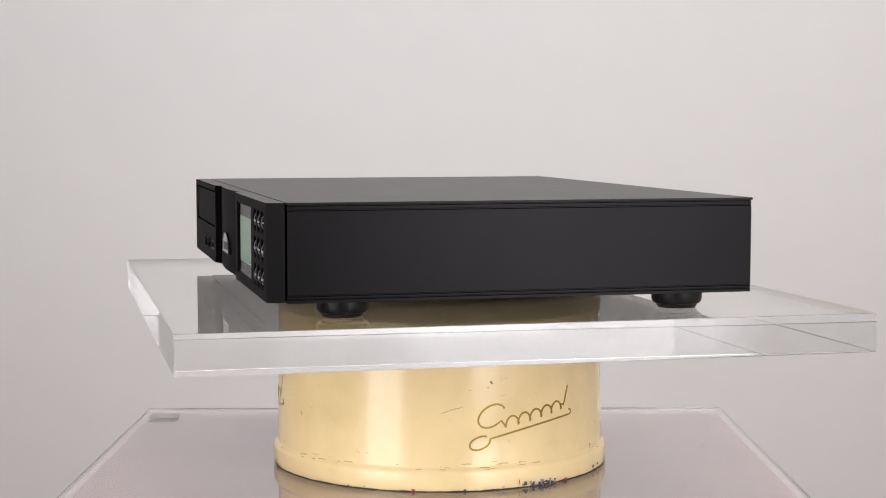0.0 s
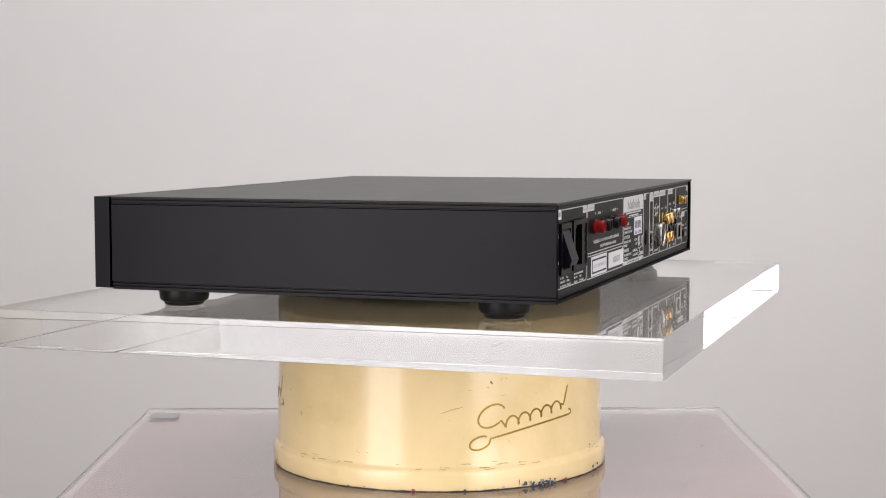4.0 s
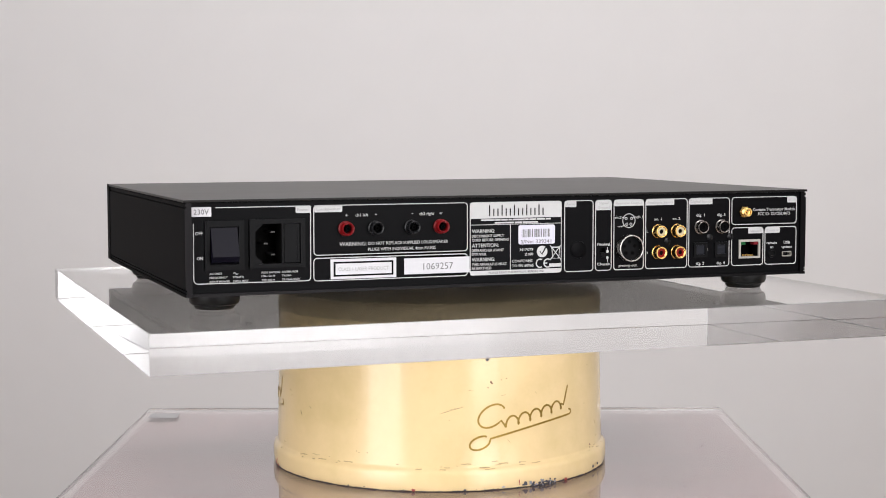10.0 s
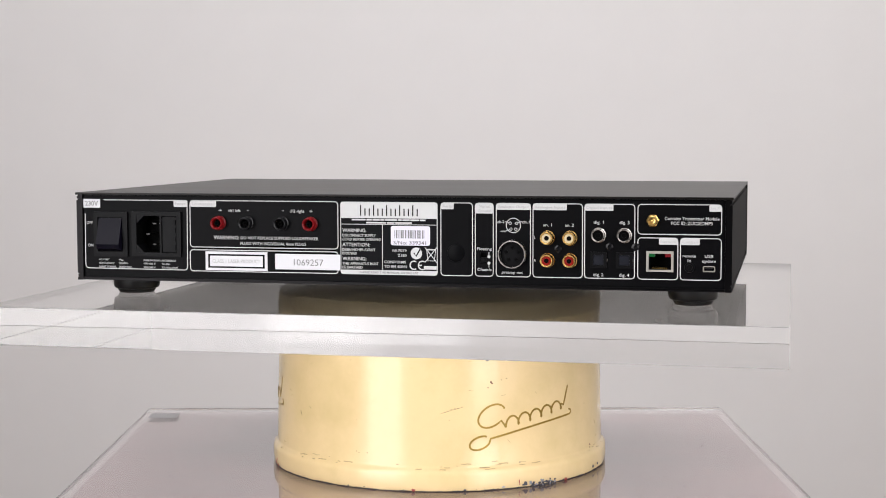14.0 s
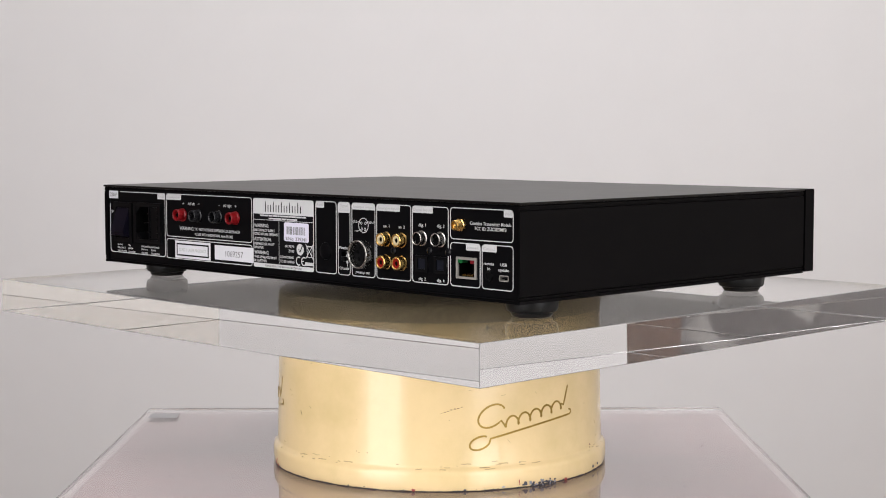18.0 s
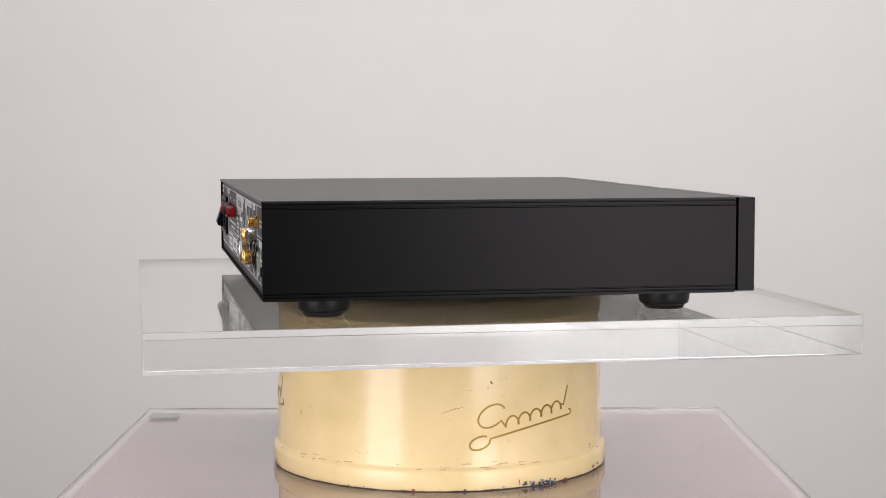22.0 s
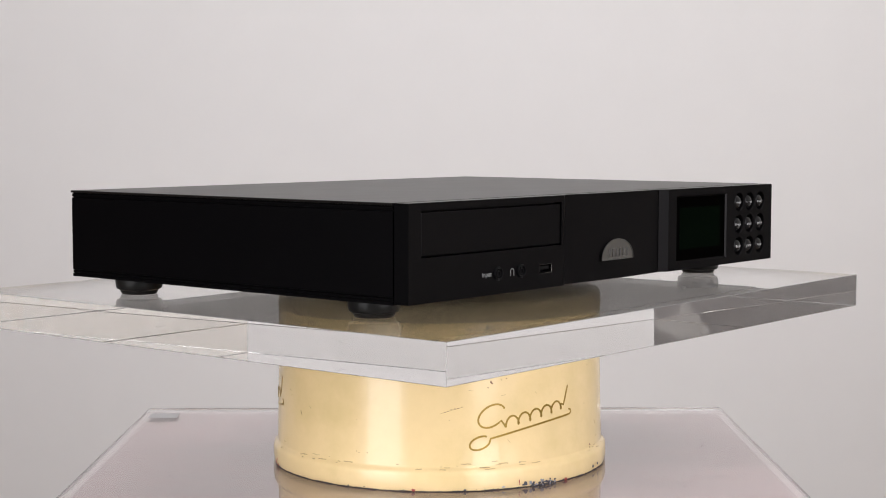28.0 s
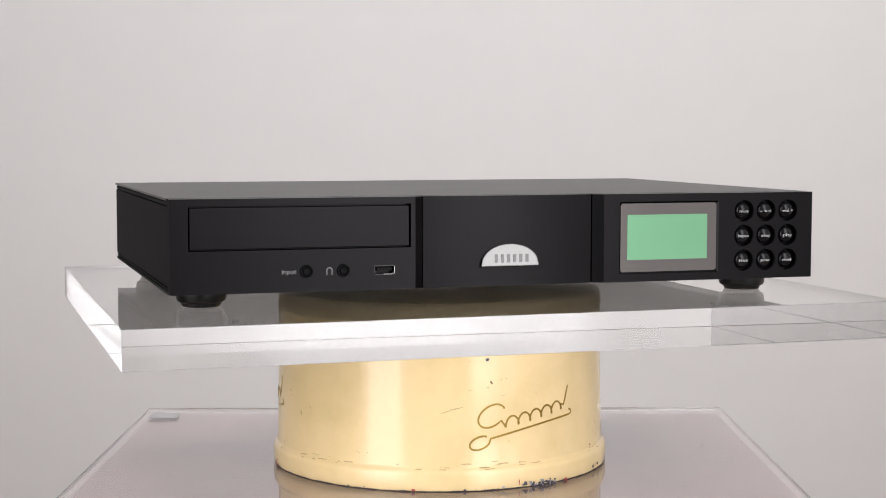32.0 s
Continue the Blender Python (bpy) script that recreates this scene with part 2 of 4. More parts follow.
M = {
    "wall": material("painted_backdrop", (0.74, 0.73, 0.73), 0.9, vary=0.015, scale=1.2),
    "wall_brown": material("unseen_brown_wall", (0.17, 0.098, 0.070), 0.6, vary=0.45, scale=2.4, stretch=(1, 4, 1)),
    "wall_dim": material("grey_room_paint", (0.58, 0.57, 0.565), 0.9, vary=0.05, scale=1.5),
    # pale patches on dark grey imitate blurred surroundings mirrored in the platform
    "wall_smoke": material("mottled_unseen_surround", (0.185, 0.172, 0.175), 0.8, vary=0.5, scale=2.2, stretch=(1, 1, 3), patchiness=1.7, patch_colour=(0.46, 0.45, 0.44)),
    "wall_cream": material("cream_wall_paint", (0.82, 0.795, 0.75), 0.9, vary=0.02, scale=1.5),
    "ceiling": material("white_ceiling_paint", (0.78, 0.78, 0.77), 0.95, vary=0.02, scale=2),
    "floor": material("brown_floorboards", (0.22, 0.15, 0.10), 0.45, vary=0.3, scale=3, stretch=(1, 9, 1)),
    "black": satin_black("black_anodised_aluminium", (0.0012, 0.0012, 0.0015), (0.0104, 0.0098, 0.0101), 0.29),
    "cover": material("black_brushed_cover", (0.0064, 0.0055, 0.0050), 0.34, spec=0.175, vary=0.06, scale=20, stretch=(1, 3, 1), rough_vary=0.015),
    "panel": material("black_printed_panel", (0.0028, 0.0028, 0.0033), 0.36, spec=0.045, vary=0.06, scale=40, rough_vary=0.01),
    # near black: holds the shade of holes and gaps in its colour
    "cavity": material("black_cavity", (0.002, 0.002, 0.002), 0.7, spec=0.05, vary=0.05),
    "plastic": material("black_moulded_plastic", (0.003, 0.003, 0.0035), 0.38, spec=0.09, vary=0.08, scale=60, bump=0.00003),
    "rubber": material("black_rubber", (0.005, 0.005, 0.005), 0.42, spec=0.28, vary=0.12, scale=60, bump=0.00004),
    "gloss": material("black_glossy_button", (0.006, 0.006, 0.007), 0.14, vary=0.05, spec=0.24, rough_vary=0.02),
    # violet cast of a reflection is mixed into the rocker's base colour
    "rocker": material("rocker_violet_reflection", (0.0035, 0.003, 0.007), 0.34, spec=0.10, vary=0.08),
    "ink": material("white_screen_print", (0.55, 0.55, 0.55), 0.6, vary=0.04, scale=200),
    "sticker": material("white_paper_sticker", (0.62, 0.615, 0.64), 0.5, vary=0.03, scale=80),
    "lilac": material("silvery_lilac_sticker", (0.66, 0.64, 0.74), 0.35, vary=0.02, scale=30),
    "grey_ink": material("grey_print", (0.16, 0.16, 0.16), 0.6, vary=0.05),
    "pale_ink": material("pale_grey_print", (0.42, 0.42, 0.42), 0.6, vary=0.05),
    "dim_ink": material("dull_grey_print", (0.20, 0.20, 0.20), 0.6, vary=0.05),
    "black_ink": material("black_print", (0.004, 0.004, 0.005), 0.4, spec=0.06, vary=0.05, rough_vary=0.01),
    "red": material("red_terminal_plastic", (0.16, 0.004, 0.006), 0.30, spec=0.25, vary=0.08, scale=120),
    "terminal": material("black_terminal_plastic", (0.008, 0.008, 0.009), 0.26, spec=0.3, vary=0.08, scale=120),
    "red_core": material("red_insulator", (0.22, 0.008, 0.005), 0.4, spec=0.12, vary=0.08),
    "white_core": material("white_insulator", (0.58, 0.48, 0.29), 0.4, vary=0.05),
    "gold": material("gold_plating", (0.72, 0.48, 0.165), 0.25, metal=1, vary=0.06, scale=200),
    "chrome": material("nickel_plating", (0.40, 0.385, 0.365), 0.25, metal=1, vary=0.05, scale=200),
    "steel": material("lip_glint_metal", (0.18, 0.178, 0.176), 0.12, metal=1, vary=0.04, scale=120, rough_vary=0.04),
    "badge": material("dark_polished_badge", (0.125, 0.124, 0.122), 0.05, metal=1, vary=0.04, scale=120, rough_vary=0.03),
    "steel_matt": material("matt_silver_relief", (0.13, 0.13, 0.13), 0.33, metal=1, vary=0.06, scale=120),
    "tin_plate": material("tinned_shell", (0.44, 0.42, 0.38), 0.38, metal=0.6, vary=0.06, scale=200),
    "usb_rim": material("darkened_nickel", (0.042, 0.041, 0.040), 0.3, metal=1, vary=0.05, scale=120),
    "bezel": gated_gloss("bezel_gated_gloss", (0.085, 0.078, 0.075), 0.15, (0.26, 0.26, 0.26)),
    "lcd": gated_gloss("green_display_gated_gloss", (0.125, 0.265, 0.155), 0.13, (0.46, 0.58, 0.50)),
    "cream": enamel("cream_enamel_paint", (0.72, 0.545, 0.290), (0.49, 0.375, 0.160)),
    "shade_collar": material("olive_shade_band", (0.33, 0.265, 0.16), 0.6, spec=0.2, vary=0.3, scale=30, stretch=(1, 1, 6)),
    "plate": material("dull_brown_plate", (0.50, 0.40, 0.24), 0.55, vary=0.2, scale=14, stretch=(1, 5, 1)),
    "grime": material("brown_grime", (0.42, 0.31, 0.15), 0.7, vary=0.4, scale=120),
    "bare": material("bare_worn_metal", (0.30, 0.30, 0.33), 0.4, metal=0.6, vary=0.4, scale=160),
    "gilt": material("gold_script_paint", (0.30, 0.19, 0.032), 0.40, metal=0.4, vary=0.25, scale=50),
    "rust": material("dark_chipped_metal", (0.06, 0.06, 0.075), 0.55, metal=0.3, vary=0.5, scale=160, bump=0.0002),
    "red_chip": material("red_primer_chip", (0.30, 0.05, 0.045), 0.6, vary=0.3, scale=160),
    "brown_chip": material("brown_scratch", (0.16, 0.07, 0.035), 0.7, vary=0.3, scale=160),
    "acrylic": clear_acrylic("clear_acrylic", (0.87, 0.865, 0.85), 0.0, 1.0, 0.006),
    "acrylic_side": clear_acrylic("faint_milky_acrylic_side", (0.985, 0.983, 0.98), 0.0, 0.985, 0.0),
    # both rims are milky to paint in the light that edges catch
    "acrylic_rim": clear_acrylic("whitened_acrylic_rim", (0.92, 0.915, 0.91), 0.10, 0.78),
    "plinth_rim": clear_acrylic("whitened_plinth_rim", (0.85, 0.82, 0.82), 0.2, 0.85),
    "acrylic_edge": clear_acrylic("clear_acrylic_plinth", (0.97, 0.955, 0.955), 0.0, 1.0, 0.015),
    "blush": material("pinkish_grey_board", (0.178, 0.116, 0.113), 0.6, vary=0.65, scale=9, stretch=(1, 6, 1)),
    "lit_margin": material("lit_margin_tone", (0.31, 0.26, 0.262), 0.5, vary=0.1, scale=8, stretch=(1, 3, 1)),
    "tape": material("grey_tape", (0.34, 0.335, 0.335), 0.8, spec=0.1, vary=0.08),
    "dust": material("dark_speck", (0.05, 0.03, 0.03), 0.8, vary=0.2),
    "haze": material("dull_scuff", (0.22, 0.215, 0.21), 0.6, vary=0.2),
    "shutter": material("smoky_blue_shutter", (0.007, 0.008, 0.013), 0.35, spec=0.2, vary=0.08),
    "led_green": material("dark_green_lens", (0.008, 0.09, 0.025), 0.3, spec=0.15),
    "led_red": material("dark_red_lens", (0.14, 0.008, 0.012), 0.3, spec=0.15),
}


# ---- mesh helpers ----
def part(name, bm, mat, parent=None, label="", smooth=False):
    """Links a bmesh as one mesh object under a thing or part."""
    bmesh.ops.recalc_face_normals(bm, faces=bm.faces)
    me = bpy.data.meshes.new(name)
    bm.to_mesh(me)
    bm.free()
    me.materials.append(M[mat])
    if smooth:
        me.polygons.foreach_set("use_smooth", [True] * len(me.polygons))
        me.set_sharp_from_angle(angle=radians(35))
    ob = new(name, me)
    if parent is not None:
        ob.parent = parent
    if label:
        ob["label"] = label
    return ob


def thing(name, label, category, at=(0, 0, 0)):
    ob = new(name)
    ob.location = at
    return tagged(ob, label, category)


def box(x0, x1, y0, y1, z0, z1, bevel=0.0, bm=None, seg=2):
    own = bmesh.new()
    bmesh.ops.create_cube(own, size=1)
    for v in own.verts:
        v.co = Vector(((x0 + x1) / 2 + v.co.x * (x1 - x0), (y0 + y1) / 2 + v.co.y * (y1 - y0), (z0 + z1) / 2 + v.co.z * (z1 - z0)))
    if bevel:
        bmesh.ops.bevel(own, geom=own.edges, offset=bevel, segments=seg, affect="EDGES", profile=0.5)
    if bm is None:
        return own
    me = bpy.data.meshes.new("scratch")
    own.to_mesh(me)
    own.free()
    bm.from_mesh(me)
    bpy.data.meshes.remove(me)
    return bm


def prism(poly, place, d0, d1, bm=None):
    """A polygon (u, v) raised from d0 to d1 by place(u, v, d)."""
    bm = bm or bmesh.new()
    a = [bm.verts.new(place(u, v, d0)) for u, v in poly]
    b = [bm.verts.new(place(u, v, d1)) for u, v in poly]
    bm.faces.new(a)
    bm.faces.new(b[::-1])
    for i in range(len(poly)):
        j = (i + 1) % len(poly)
        bm.faces.new((a[i], b[i], b[j], a[j]))
    return bm


def stroke(pts, width, place, d0, d1, closed=False, bm=None):
    """A ribbon of that width along a line (u, v), raised from d0 to d1."""
    bm = bm or bmesh.new()
    n, rows = len(pts), []
    for i in range(n):
        p = Vector(pts[i])
        a = Vector(pts[(i - 1) % n] if closed or i else pts[i])
        b = Vector(pts[(i + 1) % n] if closed or i < n - 1 else pts[i])
        t = (b - a)
        t = t.normalized() if t.length > 1e-9 else Vector((1, 0))
        o = Vector((-t.y, t.x)) * width / 2
        rows.append([bm.verts.new(place(*(p + o), d0)), bm.verts.new(place(*(p - o), d0)),
                     bm.verts.new(place(*(p - o), d1)), bm.verts.new(place(*(p + o), d1))])
    for i in range(n if closed else n - 1):
        a, b = rows[i], rows[(i + 1) % n]
        for k in range(4):
            bm.faces.new((a[k], a[(k + 1) % 4], b[(k + 1) % 4], b[k]))
    if not closed:
        bm.faces.new(rows[0])
        bm.faces.new(rows[-1][::-1])
    return bm


def rounded(x0, x1, z0, z1, r, n=4):
    pts = []
    for cx, cz, a0 in ((x1 - r, z1 - r, 0), (x0 + r, z1 - r, 90), (x0 + r, z0 + r, 180), (x1 - r, z0 + r, 270)):
        for k in range(n + 1):
            a = radians(a0 + 90 * k / n)
            pts.append((cx + r * math.cos(a), cz + r * math.sin(a)))
    return pts


def circle(cx, cz, r, n=20, a0=0.0, a1=360.0):
    full = abs(a1 - a0) >= 360
    return [(cx + r * math.cos(radians(a0 + (a1 - a0) * k / (n if full else n - 1))), cz + r * math.sin(radians(a0 + (a1 - a0) * k / (n if full else n - 1)))) for k in range(n)]


def lathe(profile, u, v, place, n=28, bm=None):
    """Turns (radius, height) about the axis through (u, v) along place's third direction."""
    bm = bm or bmesh.new()
    rings = []
    for r, d in profile:
        if r < 1e-6:
            rings.append([bm.verts.new(place(u, v, d))])
        else:
            rings.append([bm.verts.new(place(u + r * math.cos(2 * math.pi * k / n), v + r * math.sin(2 * math.pi * k / n), d)) for k in range(n)])
    for a, b in zip(rings, rings[1:]):
        for k in range(n):
            j = (k + 1) % n
            if len(a) == 1 and len(b) > 1:
                bm.faces.new((a[0], b[k], b[j]))
            elif len(b) == 1 and len(a) > 1:
                bm.faces.new((a[k], b[0], a[j]))
            elif len(a) > 1:
                bm.faces.new((a[k], b[k], b[j], a[j]))
    return bm


def pierced(x0, x1, z0, z1, d0, d1, holes, place):
    """A plate from d0 to d1 with rectangular openings (x0, x1, z0, z1) right through it."""
    bm = bmesh.new()
    xs = sorted({x0, x1, *[h[0] for h in holes], *[h[1] for h in holes]})
    zs = sorted({z0, z1, *[h[2] for h in holes], *[h[3] for h in holes]})
    solid = {}
    for i in range(len(xs) - 1):
        for k in range(len(zs) - 1):
            cx, cz = (xs[i] + xs[i + 1]) / 2, (zs[k] + zs[k + 1]) / 2
            solid[i, k] = not any(h[0] < cx < h[1] and h[2] < cz < h[3] for h in holes)
    V = {}

    def vert(i, k, s):
        if (i, k, s) not in V:
            V[i, k, s] = bm.verts.new(place(xs[i], zs[k], d1 if s else d0))
        return V[i, k, s]
    for (i, k), on in solid.items():
        if not on:
            continue
        for s in (0, 1):
            bm.faces.new((vert(i, k, s), vert(i + 1, k, s), vert(i + 1, k + 1, s), vert(i, k + 1, s)))
        for di, dk, p, q in ((-1, 0, (i, k), (i, k + 1)), (1, 0, (i + 1, k), (i + 1, k + 1)), (0, -1, (i, k), (i + 1, k)), (0, 1, (i, k + 1), (i + 1, k + 1))):
            if not solid.get((i + di, k + dk), False):
                bm.faces.new((vert(*p, 0), vert(*q, 0), vert(*q, 1), vert(*p, 1)))
    return bm


def cup(x0, x1, z0, z1, d0, d1, place):
    """An open box: walls from d1 back to a floor at d0."""
    bm = bmesh.new()
    a = [bm.verts.new(place(x, z, d0)) for x, z in ((x0, z0), (x1, z0), (x1, z1), (x0, z1))]
    b = [bm.verts.new(place(x, z, d1)) for x, z in ((x0, z0), (x1, z0), (x1, z1), (x0, z1))]
    bm.faces.new(a)
    for i in range(4):
        bm.faces.new((a[i], a[(i + 1) % 4], b[(i + 1) % 4], b[i]))
    return bm


def lettering(body, x0, x1, zc, cap, place, d, mat, parent, bend=None, weight=0.011):
    """Words in the built-in font, fitted between x0 and x1 with capitals of that height about zc."""
    cu = bpy.data.curves.new("lettering", "FONT")
    cu.body, cu.resolution_u, cu.offset = body, 2, weight
    ob = new("lettering", cu)
    me = bpy.data.meshes.new_from_object(ob.evaluated_get(bpy.context.evaluated_depsgraph_get()))
    bpy.data.objects.remove(ob)
    bpy.data.curves.remove(cu)
    lo, hi = min(v.co.x for v in me.vertices), max(v.co.x for v in me.vertices)
    sx, sz = (x1 - x0) / (hi - lo), cap / 0.69
    bm = bmesh.new()
    bm.from_mesh(me)
    bpy.data.meshes.remove(me)
    for v in bm.verts:
        u, w = x0 + (v.co.x - lo) * sx, zc + (v.co.y - 0.345) * sz
        v.co = place(u, w, d + 0.00003 + (bend(u, w) if bend else 0.0))
    me = bpy.data.meshes.new("lettering")
    top = list(bm.faces)
    made = bmesh.ops.extrude_face_region(bm, geom=top)
    shift = place(0, 0, 0.00006) - place(0, 0, 0)
    bmesh.ops.translate(bm, vec=shift, verts=[g for g in made["geom"] if isinstance(g, bmesh.types.BMVert)])
    return part("lettering", bm, mat, parent)


# ---- the room ----
def structure(name, bm, mat, label):
    return tagged(part(name, bm, mat), label, "", "", "structure")


# all but the backdrop unseen; side walls split and toned to fit the platform's reflections
structure("floor", box(-2.3, 1.75, -4.1, 1.6, -0.1, 0.0), "floor", "brown wooden floor under the plinth")
structure("wall_north", box(-2.3, 1.75, 1.5, 1.6, 0.0, 2.7), "wall", "plain pale grey backdrop wall behind the turntable")
structure("wall_west", box(-2.3, -2.2, 0.02, 1.27, 0.0, 2.7), "wall_brown", "unseen brown side wall of the studio")
structure("wall_west_3", box(-2.3, -2.2, 1.27, 1.5, 0.0, 2.7), "wall", "unseen pale end of the side wall, fitted to reflections")
structure("wall_west_2", box(-2.3, -2.2, -4.1, 0.02, 0.0, 2.7), "wall_smoke", "unseen mottled side wall standing in for mirrored surroundings")
structure("wall_east", box(1.65, 1.75, -0.88, 1.5, 0.0, 2.7), "wall_cream", "plain cream side wall of the studio")
structure("wall_east_2", box(1.65, 1.75, -4.1, -0.88, 0.0, 2.7), "wall_smoke", "unseen mottled side wall standing in for mirrored surroundings")
structure("wall_south", box(-2.2, 1.65, -4.1, -4.0, 0.0, 2.7), "wall_dim", "plain grey wall behind the camera")
structure("ceiling", box(-2.3, 1.75, -4.1, 1.6, 2.7, 2.8), "ceiling", "plain white studio ceiling")


# ---- acrylic plinth ----
def flat(u, v, d):
    return Vector((u, v, d))


def whiten_rims(ob, rim="acrylic_rim"):
    """Faintly milky sides, and rims whitened so that the edge highlight sits in the colour."""
    ob.data.materials.append(M["acrylic_side"])
    ob.data.materials.append(M[rim])
    for p in ob.data.polygons:
        n = [abs(c) for c in p.normal]
        p.material_index = 2 if max(n) < 0.95 else (0 if n[2] > 0.95 else 1)


SPECKS = ((0.1994, 0.0305, 0.0009), (0.1645, -0.1065, 0.0006), (-0.1896, -0.0717, 0.0006))


def plinth():
    t = thing("acrylic_plinth", "clear acrylic display plinth over a pinkish grey board", "plinth", (0, 0, 0))
    x0, x1, y0, y1 = -0.2545, 0.2440, -0.235, 0.200
    top = part("top_plate", box(x0, x1, y0, y1, TABLE - 0.010, TABLE, 0.0022, seg=3), "acrylic_edge", t, "clear polished acrylic top")
    top.visible_shadow = False
    whiten_rims(top, "plinth_rim")
    part("inner_board", box(x0 + 0.007, x1 - 0.007, y0 + 0.010, y1 - 0.0145, TABLE - 0.0155, TABLE - 0.0115, 0.0008), "blush", t, "pinkish grey board under the top")
    for a in ((x0, x0 + 0.008, y0 + 0.008, y1 - 0.008), (x1 - 0.008, x1, y0 + 0.008, y1 - 0.008), (x0, x1, y0, y0 + 0.008), (x0, x1, y1 - 0.008, y1)):
        part("side_panel", box(*a, 0.0, TABLE - 0.0165), "blush", t)
    # added pale strips paint the light that shows in the clear margin
    for a in ((x0 + 0.0005, x1 - 0.0005, y1 - 0.0135, y1 - 0.0005), (x0 + 0.0005, x0 + 0.0065, y0, y1 - 0.0140), (x1 - 0.0065, x1 - 0.0005, y0, y1 - 0.0140)):
        part("lit_margin_strip", box(*a, TABLE - 0.0160, TABLE - 0.0120, 0.0006), "lit_margin", t, "added pale strip standing for the lit clear margin")
    for u, v, r in SPECKS:
        part("dust_speck", prism(circle(u, v, r, 7), flat, TABLE - 0.00005, TABLE + 0.0003), "dust", t)
    part("corner_tape", box(-0.246, -0.222, 0.150, 0.171, TABLE - 0.0001, TABLE + 0.0002), "tape", t, "small grey tape patch stuck on the corner")
    part("edge_tape", box(x0 + 0.006, x0 + 0.050, y1 + 0.0001, y1 + 0.0004, TABLE - 0.009, TABLE - 0.003), "tape", t, "grey tape strip on the back edge")
    return t


plinth()

# ---- painted tin drum ----
R_TIN, TIN_X = 0.1195, -0.0011   # radius just over the lip; the wall leans in slightly


def on_tin(a, h, d):
    """Angle in degrees from the camera's side towards +x, height over the plinth, distance off the wall."""
    r = R_TIN - 0.0190 * max(0.0, h - 0.0165) + d
    return Vector((r * math.sin(radians(a)), -r * math.cos(radians(a)), h))


def splat(a, h, size, parent, mat, name, seed, flat_h=1.0, off=0.00025):
    """A ragged chip of paint on the drum's wall."""
    rnd = random.Random(seed)
    n = 9
    pts = []
    for k in range(n):
        r = size * rnd.uniform(0.45, 1.1)
        pts.append((a + math.degrees(r * math.cos(2 * math.pi * k / n) / R_TIN), h + flat_h * r * math.sin(2 * math.pi * k / n)))
    return part(name, prism(pts, on_tin, off - 0.0002, off), mat, parent)


